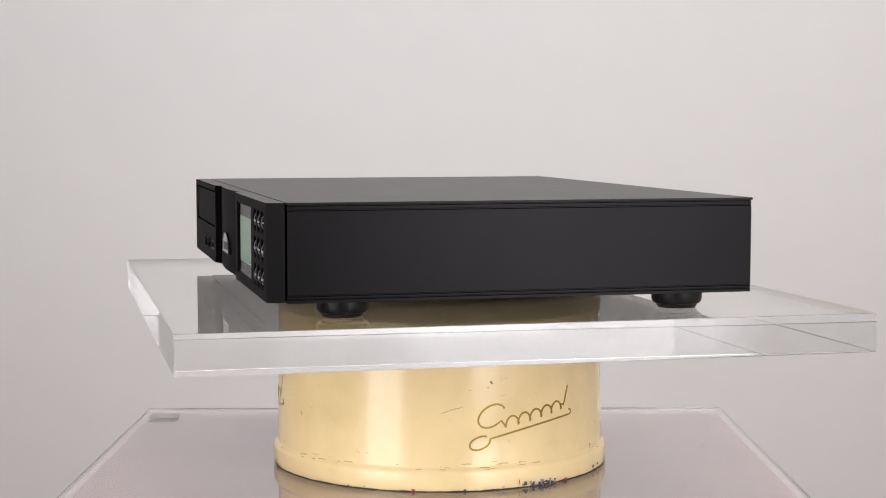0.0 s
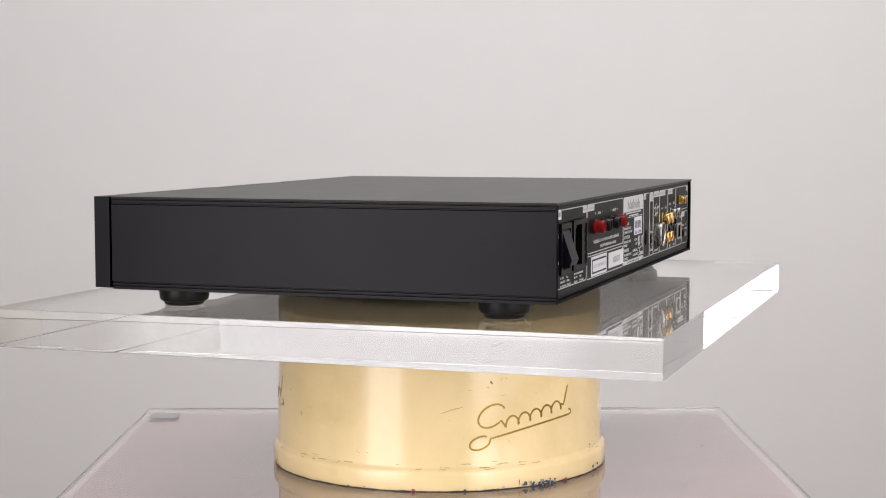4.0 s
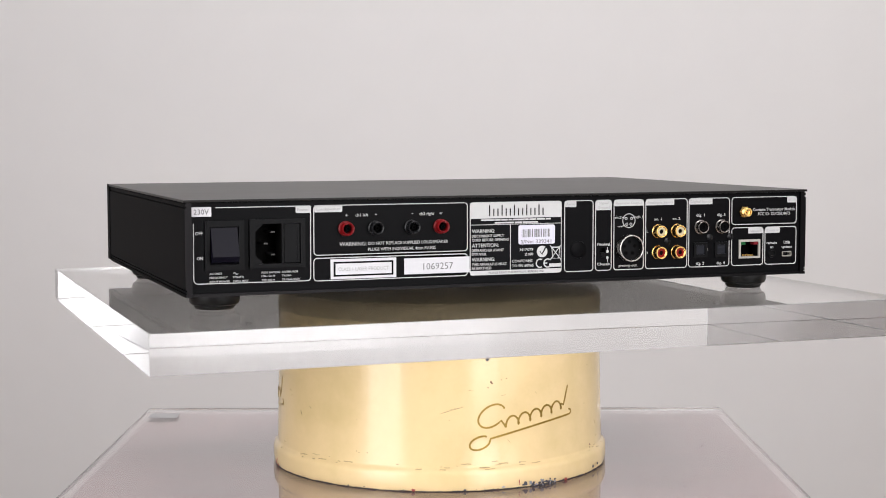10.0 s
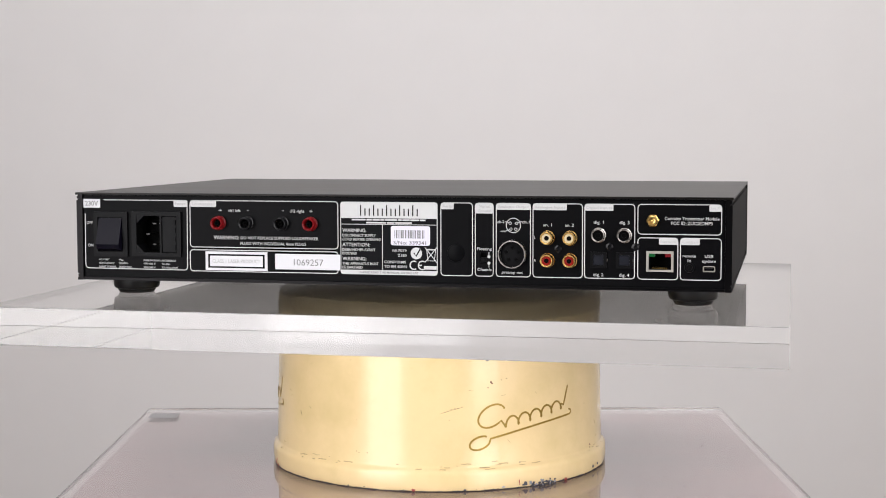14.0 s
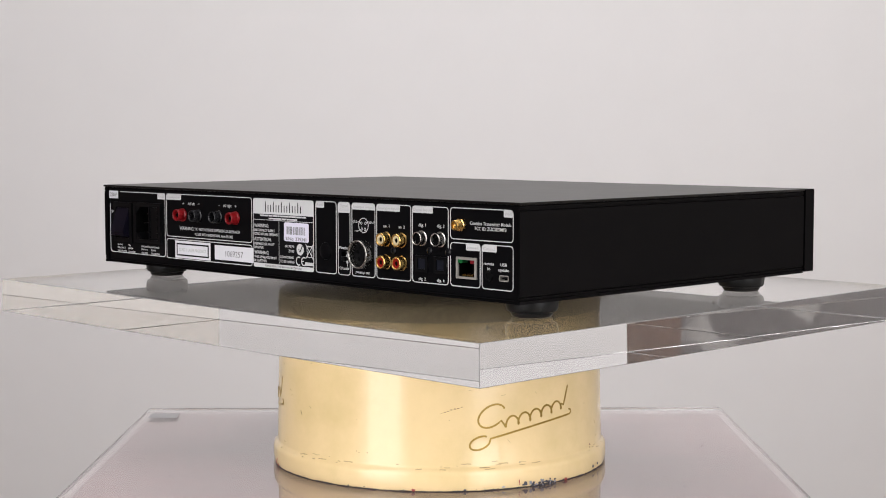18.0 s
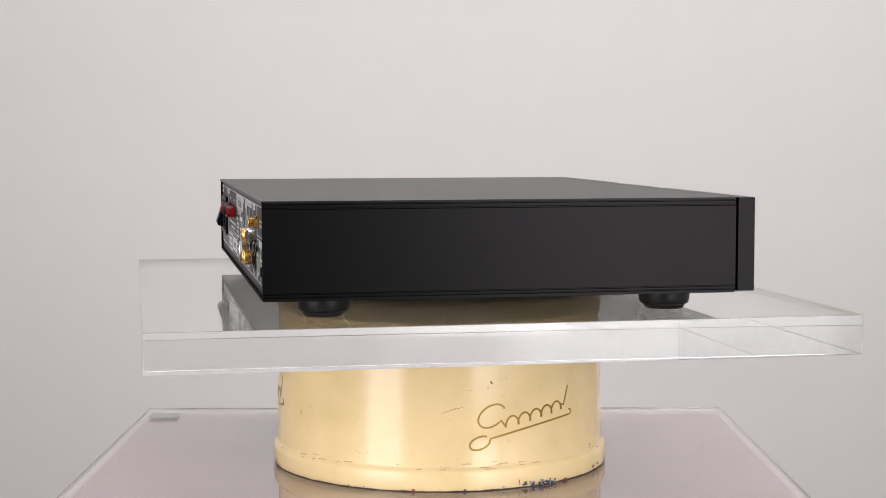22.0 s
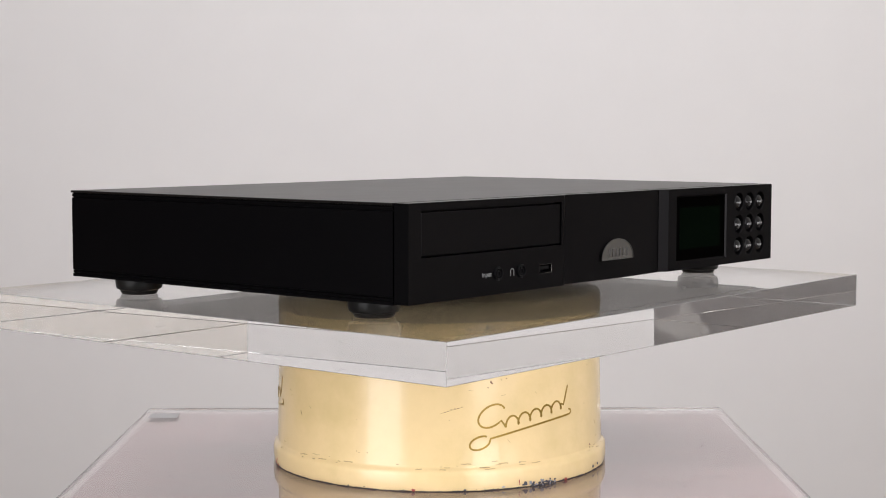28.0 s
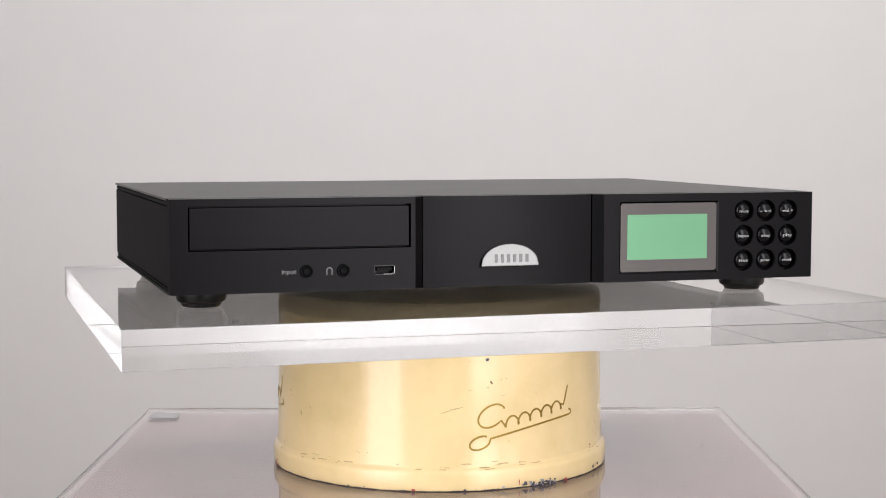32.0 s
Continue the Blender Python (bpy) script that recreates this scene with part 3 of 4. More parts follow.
def tin():
    t = thing("tin_drum", "round cream enamelled tin drum with chipped rim on the plinth", "tin", (TIN_X, 0, TABLE))
    H = TIN_H - 0.0009
    prof = [(0.1150, H - 0.0030), (0.1153, H - 0.0006), (0.1162, H - 0.0006), (0.1178, H - 0.0022), (R_TIN - 0.0010, 0.0690), (R_TIN - 0.0004, 0.0375), (R_TIN, 0.0170), (0.1197, 0.0160), (0.1206, 0.0150),
            (0.1217, 0.0138), (0.1224, 0.0124), (0.1227, 0.0108), (0.1228, 0.0060), (0.1226, 0.0016), (0.1222, 0.0006)]
    body = part("body", lathe(prof, 0, 0, flat, 192), "cream", t, "glossy cream enamel body", smooth=True)
    for v in body.data.vertices:
        # small dents along the lip and a ragged lower edge
        a, h = math.atan2(v.co.y, v.co.x), v.co.z
        if h < 0.0165:
            dent = 0.00010 * math.sin(9 * a + 1) + 0.00010 * math.sin(23 * a) * math.sin(5 * a) + 0.00007 * math.sin(41 * a + 300 * h)
            v.co.x += dent * math.cos(a)
            v.co.y += dent * math.sin(a)
        if h < 0.0035:
            v.co.z += 0.00022 * math.sin(31 * a) * math.sin(7 * a + 2) + 0.00015 * math.sin(67 * a)
    # added band: darkens the drum wall as seen through the platform
    part("shade_collar", lathe([(0.1182, H - 0.0125), (0.1184, H - 0.0120), (0.1180, H - 0.0022), (0.1163, H - 0.0003), (0.1154, H - 0.0003)], 0, 0, flat, 128), "shade_collar", t, "added olive band that darkens the drum seen through the platform", smooth=True)
    part("turning_plate", lathe([(0.0, H), (0.1146, H), (0.1152, H - 0.0006), (0.1152, H - 0.004), (0.0, H - 0.004)], 0, 0, flat, 96), "plate", t, "dull brown turning plate in the drum's top", smooth=True)
    # dark rim line: bare metal plus the gap's shade in the same colour
    part("base_rim", lathe([(0.1215, 0.0022), (0.1216, 0.0003), (0.1213, 0.0), (0.108, 0.0), (0.108, 0.0007)], 0, 0, flat, 96), "rust", t, "dark bottom rim, bare metal and the gap's shade in one colour", smooth=True)
    # flourish in gold paint: a plain waving line with a looped underline
    def wave(shift):
        """One tall open loop, five rounded arches that climb, and a tall last stroke."""
        pts = []
        for k in range(22):
            w = radians(35 + 300 * k / 21)
            pts.append((17.2 + 4.3 * math.cos(w) + 1.6 * math.sin(w), 0.0497 + 0.0078 * math.sin(w)))
        for k in range(91):
            s = k / 90
            w = 2 * math.pi * 5.25 * s
            pts.append((22.2 + 23.6 * s - 0.95 * math.sin(w), 0.0448 + 0.0082 * s - 0.0034 * math.cos(w)))
        for k in range(8):
            s = k / 7
            pts.append((46.0 + 2.3 * s, 0.0520 + 0.0130 * s))
        return [(a + shift, h) for a, h in pts]

    def swash(shift):
        """A small drawn-out loop, and a line that climbs to a short hook."""
        pts = []
        for k in range(19):
            w = radians(70 + 285 * k / 18)
            pts.append((13.2 + 3.2 * math.cos(w) + 1.2 * math.sin(w), 0.0318 + 0.0046 * math.sin(w)))
        for k in range(24):
            s = k / 23
            pts.append((16.8 + 31.4 * s, 0.0345 + 0.0102 * s + 0.0012 * math.sin(math.pi * s)))
        for k in range(7):
            w = radians(-90 + 170 * k / 6)
            pts.append((48.4 + 1.5 * math.cos(w), 0.0466 + 0.0019 * math.sin(w)))
        return [(a + shift, h) for a, h in pts]
    for shift in (0.0, -119.5):
        def scale(pts):
            return [(math.radians(a) * R_TIN, h) for a, h in pts]

        def put(u, v, d):
            return on_tin(math.degrees(u / R_TIN), v, d)
        part("script_flourish", stroke(scale(wave(shift)), 0.0013, put, -0.0001, 0.00022), "gilt", t, "worn gold painted flourish")
        part("script_underline", stroke(scale(swash(shift)), 0.0013, put, -0.0001, 0.00026), "gilt", t, "worn gold painted underline")
    rnd = random.Random(4)
    for k in range(34):
        splat(rnd.gauss(34.5, 4.2), rnd.uniform(0.0002, 0.0034), rnd.uniform(0.0006, 0.0021), t, rnd.choice(("rust", "rust", "bare")), "paint_chip", 100 + k, rnd.uniform(0.3, 0.9), 0.0037)
    for k in range(30):
        # small knocks all round the lower edge
        a = rnd.uniform(-85, 85)
        splat(a, rnd.uniform(0.0006, 0.0016), rnd.uniform(0.0003, 0.0008), t, rnd.choice(("rust", "brown_chip", "brown_chip", "brown_chip", "red_chip")), "paint_chip", 700 + k, rnd.uniform(0.25, 0.6), 0.0036)
    for k in range(34):
        # grime along the crease over the lip
        a = rnd.uniform(-80, 80)
        ln = rnd.choice((0.001, 0.002, 0.004, 0.007))
        h = rnd.gauss(0.0160, 0.0012)
        pts = [((radians(a) * R_TIN) + ln * q, h + rnd.uniform(-0.00025, 0.00025)) for q in (-0.5, -0.2, 0.15, 0.5)]
        part("grime_line", stroke(pts, rnd.choice((0.0003, 0.0004, 0.0006)), lambda u, v, d: on_tin(math.degrees(u / R_TIN), v, d + max(0.0, 0.0165 - v) * 0.9), -0.0001, 0.00035), "grime", t)
    for k, (a, h, z, m) in enumerate(((-73, 0.0028, 0.0019, "red_chip"), (-70, 0.0018, 0.0015, "red_chip"), (-71.5, 0.0052, 0.0010, "red_chip"), (-8, 0.0012, 0.0016, "red_chip"), (26.0, 0.0045, 0.0006, "red_chip"),
                                      (26.1, 0.0028, 0.0006, "red_chip"), (45, 0.0010, 0.0020, "red_chip"), (62, 0.0034, 0.0018, "rust"), (66, 0.0040, 0.0012, "rust"), (-30, 0.0012, 0.0010, "rust"), (8, 0.0014, 0.0012, "rust"))):
        splat(a, h, z, t, m, "paint_chip", 300 + k, 0.8 if a != 26.0 else 2.2, 0.0037)
    for k, (a, h, z, m) in enumerate(((17.0, 0.0728, 0.0009, "brown_chip"), (17.4, 0.0717, 0.0008, "brown_chip"), (20.5, 0.0738, 0.0004, "brown_chip"), (16.0, 0.0690, 0.0005, "brown_chip"), (22.4, 0.0745, 0.0005, "brown_chip"),
                                      (15.9, 0.0876, 0.0017, "rust"), (-24, 0.0240, 0.0006, "brown_chip"), (-27, 0.0236, 0.0004, "brown_chip"), (-28, 0.0245, 0.0004, "brown_chip"),
                                      (10, 0.0330, 0.0004, "brown_chip"), (27, 0.0170, 0.0006, "rust"), (63, 0.0185, 0.0012, "brown_chip"), (-10, 0.0900, 0.0010, "brown_chip"))):
        splat(a, h, z, t, m, "paint_chip", 400 + k, 0.8)
    for k in range(7):
        a = 0.6 + 6.6 * k / 6
        splat(a, 0.0528 + 0.0036 * k / 6 + rnd.uniform(-0.0003, 0.0003), rnd.uniform(0.0004, 0.0011), t, "brown_chip", "scratch", 500 + k, 0.45)
    for k in range(22):
        a, h, ln, lean = rnd.uniform(-70, 70), rnd.uniform(0.022, 0.098), rnd.choice((0.0012, 0.002, 0.0035)), rnd.uniform(-1.2, 1.2)
        pts = [(radians(a) * R_TIN + ln * q * math.cos(lean), h + ln * q * math.sin(lean) + rnd.uniform(-0.0001, 0.0001)) for q in (-0.5, 0.0, 0.5)]
        part("scratch", stroke(pts, 0.0002, lambda u, v, d: on_tin(math.degrees(u / R_TIN), v, d), -0.0001, 0.00022), "grime", t)
    return t


tin()

# ---- acrylic platform ----
def platform():
    x0, x1, y0, y1 = -0.2521, 0.2540, -0.2166, 0.2133
    t = thing("acrylic_platform", "thick clear acrylic platform turning on the tin drum", "platform", (0, 0, SLAB_Z))
    s = part("slab", box(x0, x1, y0, y1, 0.0, SLAB_T, 0.0003, seg=1), "acrylic", t, "thick clear polished acrylic")
    for v in s.data.vertices:
        v.co.z += RISE * v.co.x + LEAN * v.co.y
    whiten_rims(s)
    s.visible_shadow = False
    rnd = random.Random(21)
    sides = (lambda u, v, d: Vector((x0 - d, u, v)), lambda u, v, d: Vector((x1 + d, u, v)), lambda u, v, d: Vector((u, y0 - d, v)), lambda u, v, d: Vector((u, y1 + d, v)))
    for k in range(38):
        u, v, ln = rnd.uniform(-0.18, 0.18), rnd.uniform(0.003, 0.021), rnd.choice((0.0008, 0.0015, 0.004, 0.007))
        a = rnd.uniform(-0.35, 0.35)
        pts = [(u + ln * q, v + ln * q * math.tan(a) + rnd.uniform(-0.0002, 0.0002)) for q in (-0.5, -0.2, 0.1, 0.5)]
        part("scuff", stroke(pts, 0.00022, sides[k % 4], -0.00002, 0.00003), "haze", t)
    for k in range(8):
        u, v = rnd.uniform(-0.22, 0.22), rnd.uniform(-0.19, 0.19)
        top = SLAB_T + RISE * u + LEAN * v
        part("dust_speck", prism(circle(u, v, rnd.uniform(0.0004, 0.0008), 6), flat, top - 0.00005, top + 0.00025), "dust", t)
    return t


PLATFORM = platform()

# ---- amplifier ----
HALF, REAR, FACE0, FACE = 0.2179, -0.1472, 0.1463, 0.1570
PANEL = -0.1456
AMP = thing("hifi_amplifier", "slim black metal hi-fi amplifier standing on the acrylic platform", "amplifier", (0, 0, TOP))


def rear(u, v, d):
    return Vector((u, PANEL - d, v))


def face(u, v, d):
    return Vector((u, FACE + d, v))


def mm(*v):
    return [x / 1000 for x in v]


def case():
    # cover, sides with their paired grooves, base
    part("top_cover", box(-HALF - 0.0007, HALF + 0.0007, REAR - 0.0006, 0.1448, 0.0701, 0.0716, 0.0003), "cover", AMP, "black satin top cover")
    prof = [(0, 0.0696), (0.0009, 0.0693), (0.0009, 0.0676), (0.0, 0.0673), (0.0, 0.0668), (0.0012, 0.0664), (0.0012, 0.0174), (0.0, 0.0170), (0.0, 0.0166), (0.0009, 0.0163), (0.0009, 0.0153),
            (0.0, 0.0150), (0.0, 0.0147), (0.0012, 0.0144), (0.0012, 0.0126), (-0.0030, 0.0126), (-0.0030, 0.0701), (0.0, 0.0701)]
    for s in (1, -1):
        bm = bmesh.new()
        poly = [(s * (HALF - 0.0012 + x), z) for x, z in prof]
        prism(poly, lambda u, v, d: Vector((u, d, v)), REAR, 0.1448, bm)
        part("side_panel", bm, "black", AMP, "black anodised side with paired grooves")
    part("base_plate", box(-0.2134, 0.2134, REAR, 0.1448, 0.0128, 0.0146), "black", AMP)
    part("chassis", box(-0.2130, 0.2130, -0.1250, 0.1438, 0.0150, 0.0698), "cavity", AMP)
    for x in (-0.192, 0.192):
        for y in (-0.1085, 0.1075):
            b = LIFT + (RISE - TILT) * x + LEAN * y + 0.0002
            prof = [(0.0, b), (0.0118, b), (0.0128, 0.0026), (0.0130, 0.0038), (0.0150, 0.0045), (0.0158, 0.0060), (0.0162, 0.0105), (0.0158, 0.0126), (0.0, 0.0126)]
            part("foot", lathe(prof, x, y, flat, 40), "rubber", AMP, "round stepped black foot", smooth=True)
            part("screw", lathe([(0.0, 0.0104), (0.0018, 0.0104), (0.0022, 0.0110), (0.0022, 0.0126), (0.0, 0.0126)], x + 0.022 * (1 if x < 0 else -1), y, flat, 12), "plastic", AMP)


case()


def front():
    END_A, END_B = 0.2203, -0.2162
    Z0, Z1 = 0.0134, 0.0715
    # disc-side block with the tray opening
    holes = [mm(69.2, 209.2, 39.6, 67.2), mm(79.6, 93.2, 22.6, 28.7)]
    part("front_block", pierced(0.0663, END_A, Z0, Z1, FACE0 - FACE + 0.004, 0.0, holes, face), "black", AMP)
    part("front_block", prism([(0.0663, FACE), (0.0663, FACE0), (0.0607, FACE0), (0.0607, FACE - 0.0034)], lambda u, v, d: Vector((u, v, d)), Z0, Z1), "black", AMP, "chamfered inner end of the front block")
    part("block_back", box(0.0607, END_A, FACE0, FACE0 + 0.0042, Z0, Z1), "black", AMP)
    tray = part("disc_tray", box(0.0702, 0.2082, FACE - 0.0060, FACE - 0.0006, 0.0406, 0.0659, 0.0004), "black", AMP, "closed black disc tray")
    for x in (0.1365, 0.1130):
        jack = part("jack_socket", lathe([(0.0042, -0.0003), (0.0042, 0.0008), (0.0039, 0.0014), (0.0034, 0.0014), (0.0030, 0.0008), (0.0029, 0.0003), (0.0021, 0.0003), (0.0020, 0.0009), (0.0015, 0.0009), (0.0013, 0.0002), (0, 0.0002)], x, 0.0260, face, 28),
                    "plastic", AMP, "round black jack socket", smooth=True)
        # flat black ring paints the hole's shade; the panel isn't pierced here
        part("contact", lathe([(0.0029, 0.0004), (0.0021, 0.0004)], x, 0.0260, face, 16), "cavity", jack)
    lettering("input", 0.1520, 0.1428, 0.0262, 0.0029, face, 0.0001, "dim_ink", AMP)
    part("headphone_mark", stroke(circle(0.1219, 0.0262, 0.0018, 14, -50, 230), 0.0006, face, -0.0001, 0.00012), "dim_ink", AMP)
    for s in (-1, 1):
        part("headphone_mark", stroke([(0.1219 + s * 0.0013, 0.0240), (0.1219 + s * 0.0022, 0.0240)], 0.0008, face, -0.0001, 0.00012), "dim_ink", AMP)
    usb = part("usb_socket", stroke(rounded(0.0799, 0.0929, 0.0229, 0.0284, 0.0006), 0.0004, face, -0.006, 0.0001, True), "usb_rim", AMP, "silver rimmed USB socket")
    # lighter metal bars paint the glints on an otherwise darkened rim
    part("lip", box(0.0803, 0.0868, FACE - 0.0012, FACE + 0.00015, 0.02295, 0.0233, 0.0001), "steel", usb, "painted glint on the lower lip")
    part("lip", box(0.07985, 0.0804, FACE - 0.0012, FACE + 0.00015, 0.0236, 0.0278, 0.0001), "steel", usb, "painted glint on the side lip")
    part("tongue", box(0.0815, 0.0913, FACE - 0.0080, FACE - 0.0010, 0.0252, 0.0272), "plastic", usb)
    part("socket_floor", box(0.0790, 0.0938, FACE - 0.0085, FACE - 0.0083, 0.0222, 0.0291), "cavity", usb)

    # bowed middle
    n, poly = 16, []
    for k in range(n + 1):
        s = k / n
        x = 0.0601 - 0.1147 * s
        poly.append((x, FACE - 0.0040 + 0.0026 * (1 - (2 * s - 1) ** 2)))
    poly += [(-0.0546, FACE0), (0.0601, FACE0)]
    part("middle_panel", prism(poly, lambda u, v, d: Vector((u, v, d)), Z0, Z1), "black", AMP, "slightly bowed black middle panel", smooth=True)
    # badge: half disc with plain relief bars
    c, half, z, h = 0.0027, 0.0195, 0.0262, 0.0140
    arc = [(c + half * math.cos(math.pi * k / 24), z + h * math.sin(math.pi * k / 24) ** 0.9) for k in range(25)]
    y0 = -0.0040 + 0.0026
    badge = part("badge", prism(arc, face, y0 - 0.001, y0 + 0.0012), "badge", AMP, "polished silver half-round badge")
    part("badge_rim", stroke([(c + (u - c) * 0.985, z + 0.0002 + (v - z) * 0.985) for u, v in arc], 0.0004, face, y0 + 0.0010, y0 + 0.0015, True), "steel_matt", badge)
    big = [(c + (u - c) * 1.05, z - 0.0007 + (v - z) * 1.07) for u, v in arc]
    part("badge_recess", prism(big, face, y0 - 0.0010, y0 + 0.00012), "cavity", AMP)
    for k in range(6):
        u = 13.2 - 4.2 * k
        part("relief_bar", prism([mm(u, 28.4), mm(u - 2.0, 28.4), mm(u - 2.0, 33.8), mm(u, 33.8)], face, y0 + 0.0010, y0 + 0.0014), "steel_matt", badge)

    # display-side block, with a well for every button
    spots = [(-0.1646 - 0.01655 * (k % 3), 0.0591 - 0.01665 * (k // 3)) for k in range(9)]
    wells = [(x - 0.0074, x + 0.0074, z - 0.0074, z + 0.0074) for x, z in spots]
    part("front_block", pierced(END_B, -0.0624, Z0, Z1, FACE0 - FACE + 0.004, 0.0, [mm(-145.6, -73.4, 18.4, 66.3)] + wells, face), "black", AMP)
    part("front_block", prism([(-0.0624, FACE), (-0.0624, FACE0), (-0.0556, FACE0), (-0.0556, FACE - 0.0041)], lambda u, v, d: Vector((u, v, d)), Z0, Z1), "black", AMP, "chamfered inner end of the front block")
    part("block_back", box(END_B, -0.0556, FACE0, FACE0 + 0.0042, Z0, Z1), "black", AMP)
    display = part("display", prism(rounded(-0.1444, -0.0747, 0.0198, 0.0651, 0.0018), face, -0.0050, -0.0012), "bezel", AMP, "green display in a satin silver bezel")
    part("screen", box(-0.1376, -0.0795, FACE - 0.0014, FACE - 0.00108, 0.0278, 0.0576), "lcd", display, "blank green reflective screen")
    part("display_seal", stroke(rounded(-0.1450, -0.0741, 0.0192, 0.0657, 0.0022), 0.0010, face, -0.0050, -0.0013, True), "cavity", display)

    bm, rings = bmesh.new(), []
    for (x0, x1, z0, z1), d in ((mm(-145.6, -73.4, 18.4, 66.3), 0.0), (mm(-144.5, -74.6, 19.7, 65.2), -0.00115)):
        rings.append([bm.verts.new(face(u, v, d)) for u, v in ((x0, z0), (x1, z0), (x1, z1), (x0, z1))])
    for q in range(4):
        bm.faces.new((rings[0][q], rings[0][(q + 1) % 4], rings[1][(q + 1) % 4], rings[1][q]))
    part("display_rim", bm, "black", display, "bevelled black rim of the display opening")

    names = ("mute", "- vol", "vol +", "input", "stop", "play", "list", "prev", "next")
    rb, h = 0.0057, 0.0029
    R = (rb * rb + h * h) / (2 * h)
    for k, (x, zz) in enumerate(spots):
        def dome(r):
            return -0.0024 - (R - h) + math.sqrt(R * R - min(r, rb) ** 2)
        prof = [(0, dome(0))] + [(rb * q, dome(rb * q)) for q in (0.15, 0.3, 0.45, 0.58, 0.7, 0.8, 0.88, 0.94, 0.98, 1.0)] + [(rb, -0.0045)]
        b = part("button", lathe(prof, x, zz, face, 32), "gloss", AMP, "glossy black domed button", smooth=True)
        bm, n = bmesh.new(), 40
        rings = []
        for r, d in ((None, 0.0), (0.00735, 0.0), (0.00700, -0.00025), (0.00670, -0.00085), (0.00660, -0.0045), (rb - 0.0002, -0.0045)):
            ring = []
            for q in range(n):
                c, sn = math.cos(2 * math.pi * q / n), math.sin(2 * math.pi * q / n)
                rr = 0.0074 / max(abs(c), abs(sn)) if r is None else r
                ring.append(bm.verts.new(face(x + rr * c, zz + rr * sn, d)))
            rings.append(ring)
        for a, c in zip(rings, rings[1:]):
            for q in range(n):
                bm.faces.new((a[q], a[(q + 1) % n], c[(q + 1) % n], c[q]))
        part("button_surround", bm, "black", b)
        w = 0.00076 * len(names[k]) + 0.0003
        lettering(names[k], x + w, x - w, zz - 0.0001, 0.0019, face, 0.00002, "pale_ink", b, bend=lambda u, v, cx=x, cz=zz: dome(math.hypot(u - cx, v - cz)))


before = set(AMP.children)
front()
for ob in AMP.children:
    # front parts are shifted sideways to line up in the camera's view
    if ob not in before:
        ob.location.x = -0.0020
# up-facing tops take the cover's material, adding the low-angle sheen satin black lacks
for ob in AMP.children:
    if ob.name.split(".")[0] in ("front_block", "block_back", "middle_panel"):
        ob.data.materials.append(M["cover"])
        for p in ob.data.polygons:
            if p.normal.z > 0.9 and p.center.z > 0.07:
                p.material_index = 1


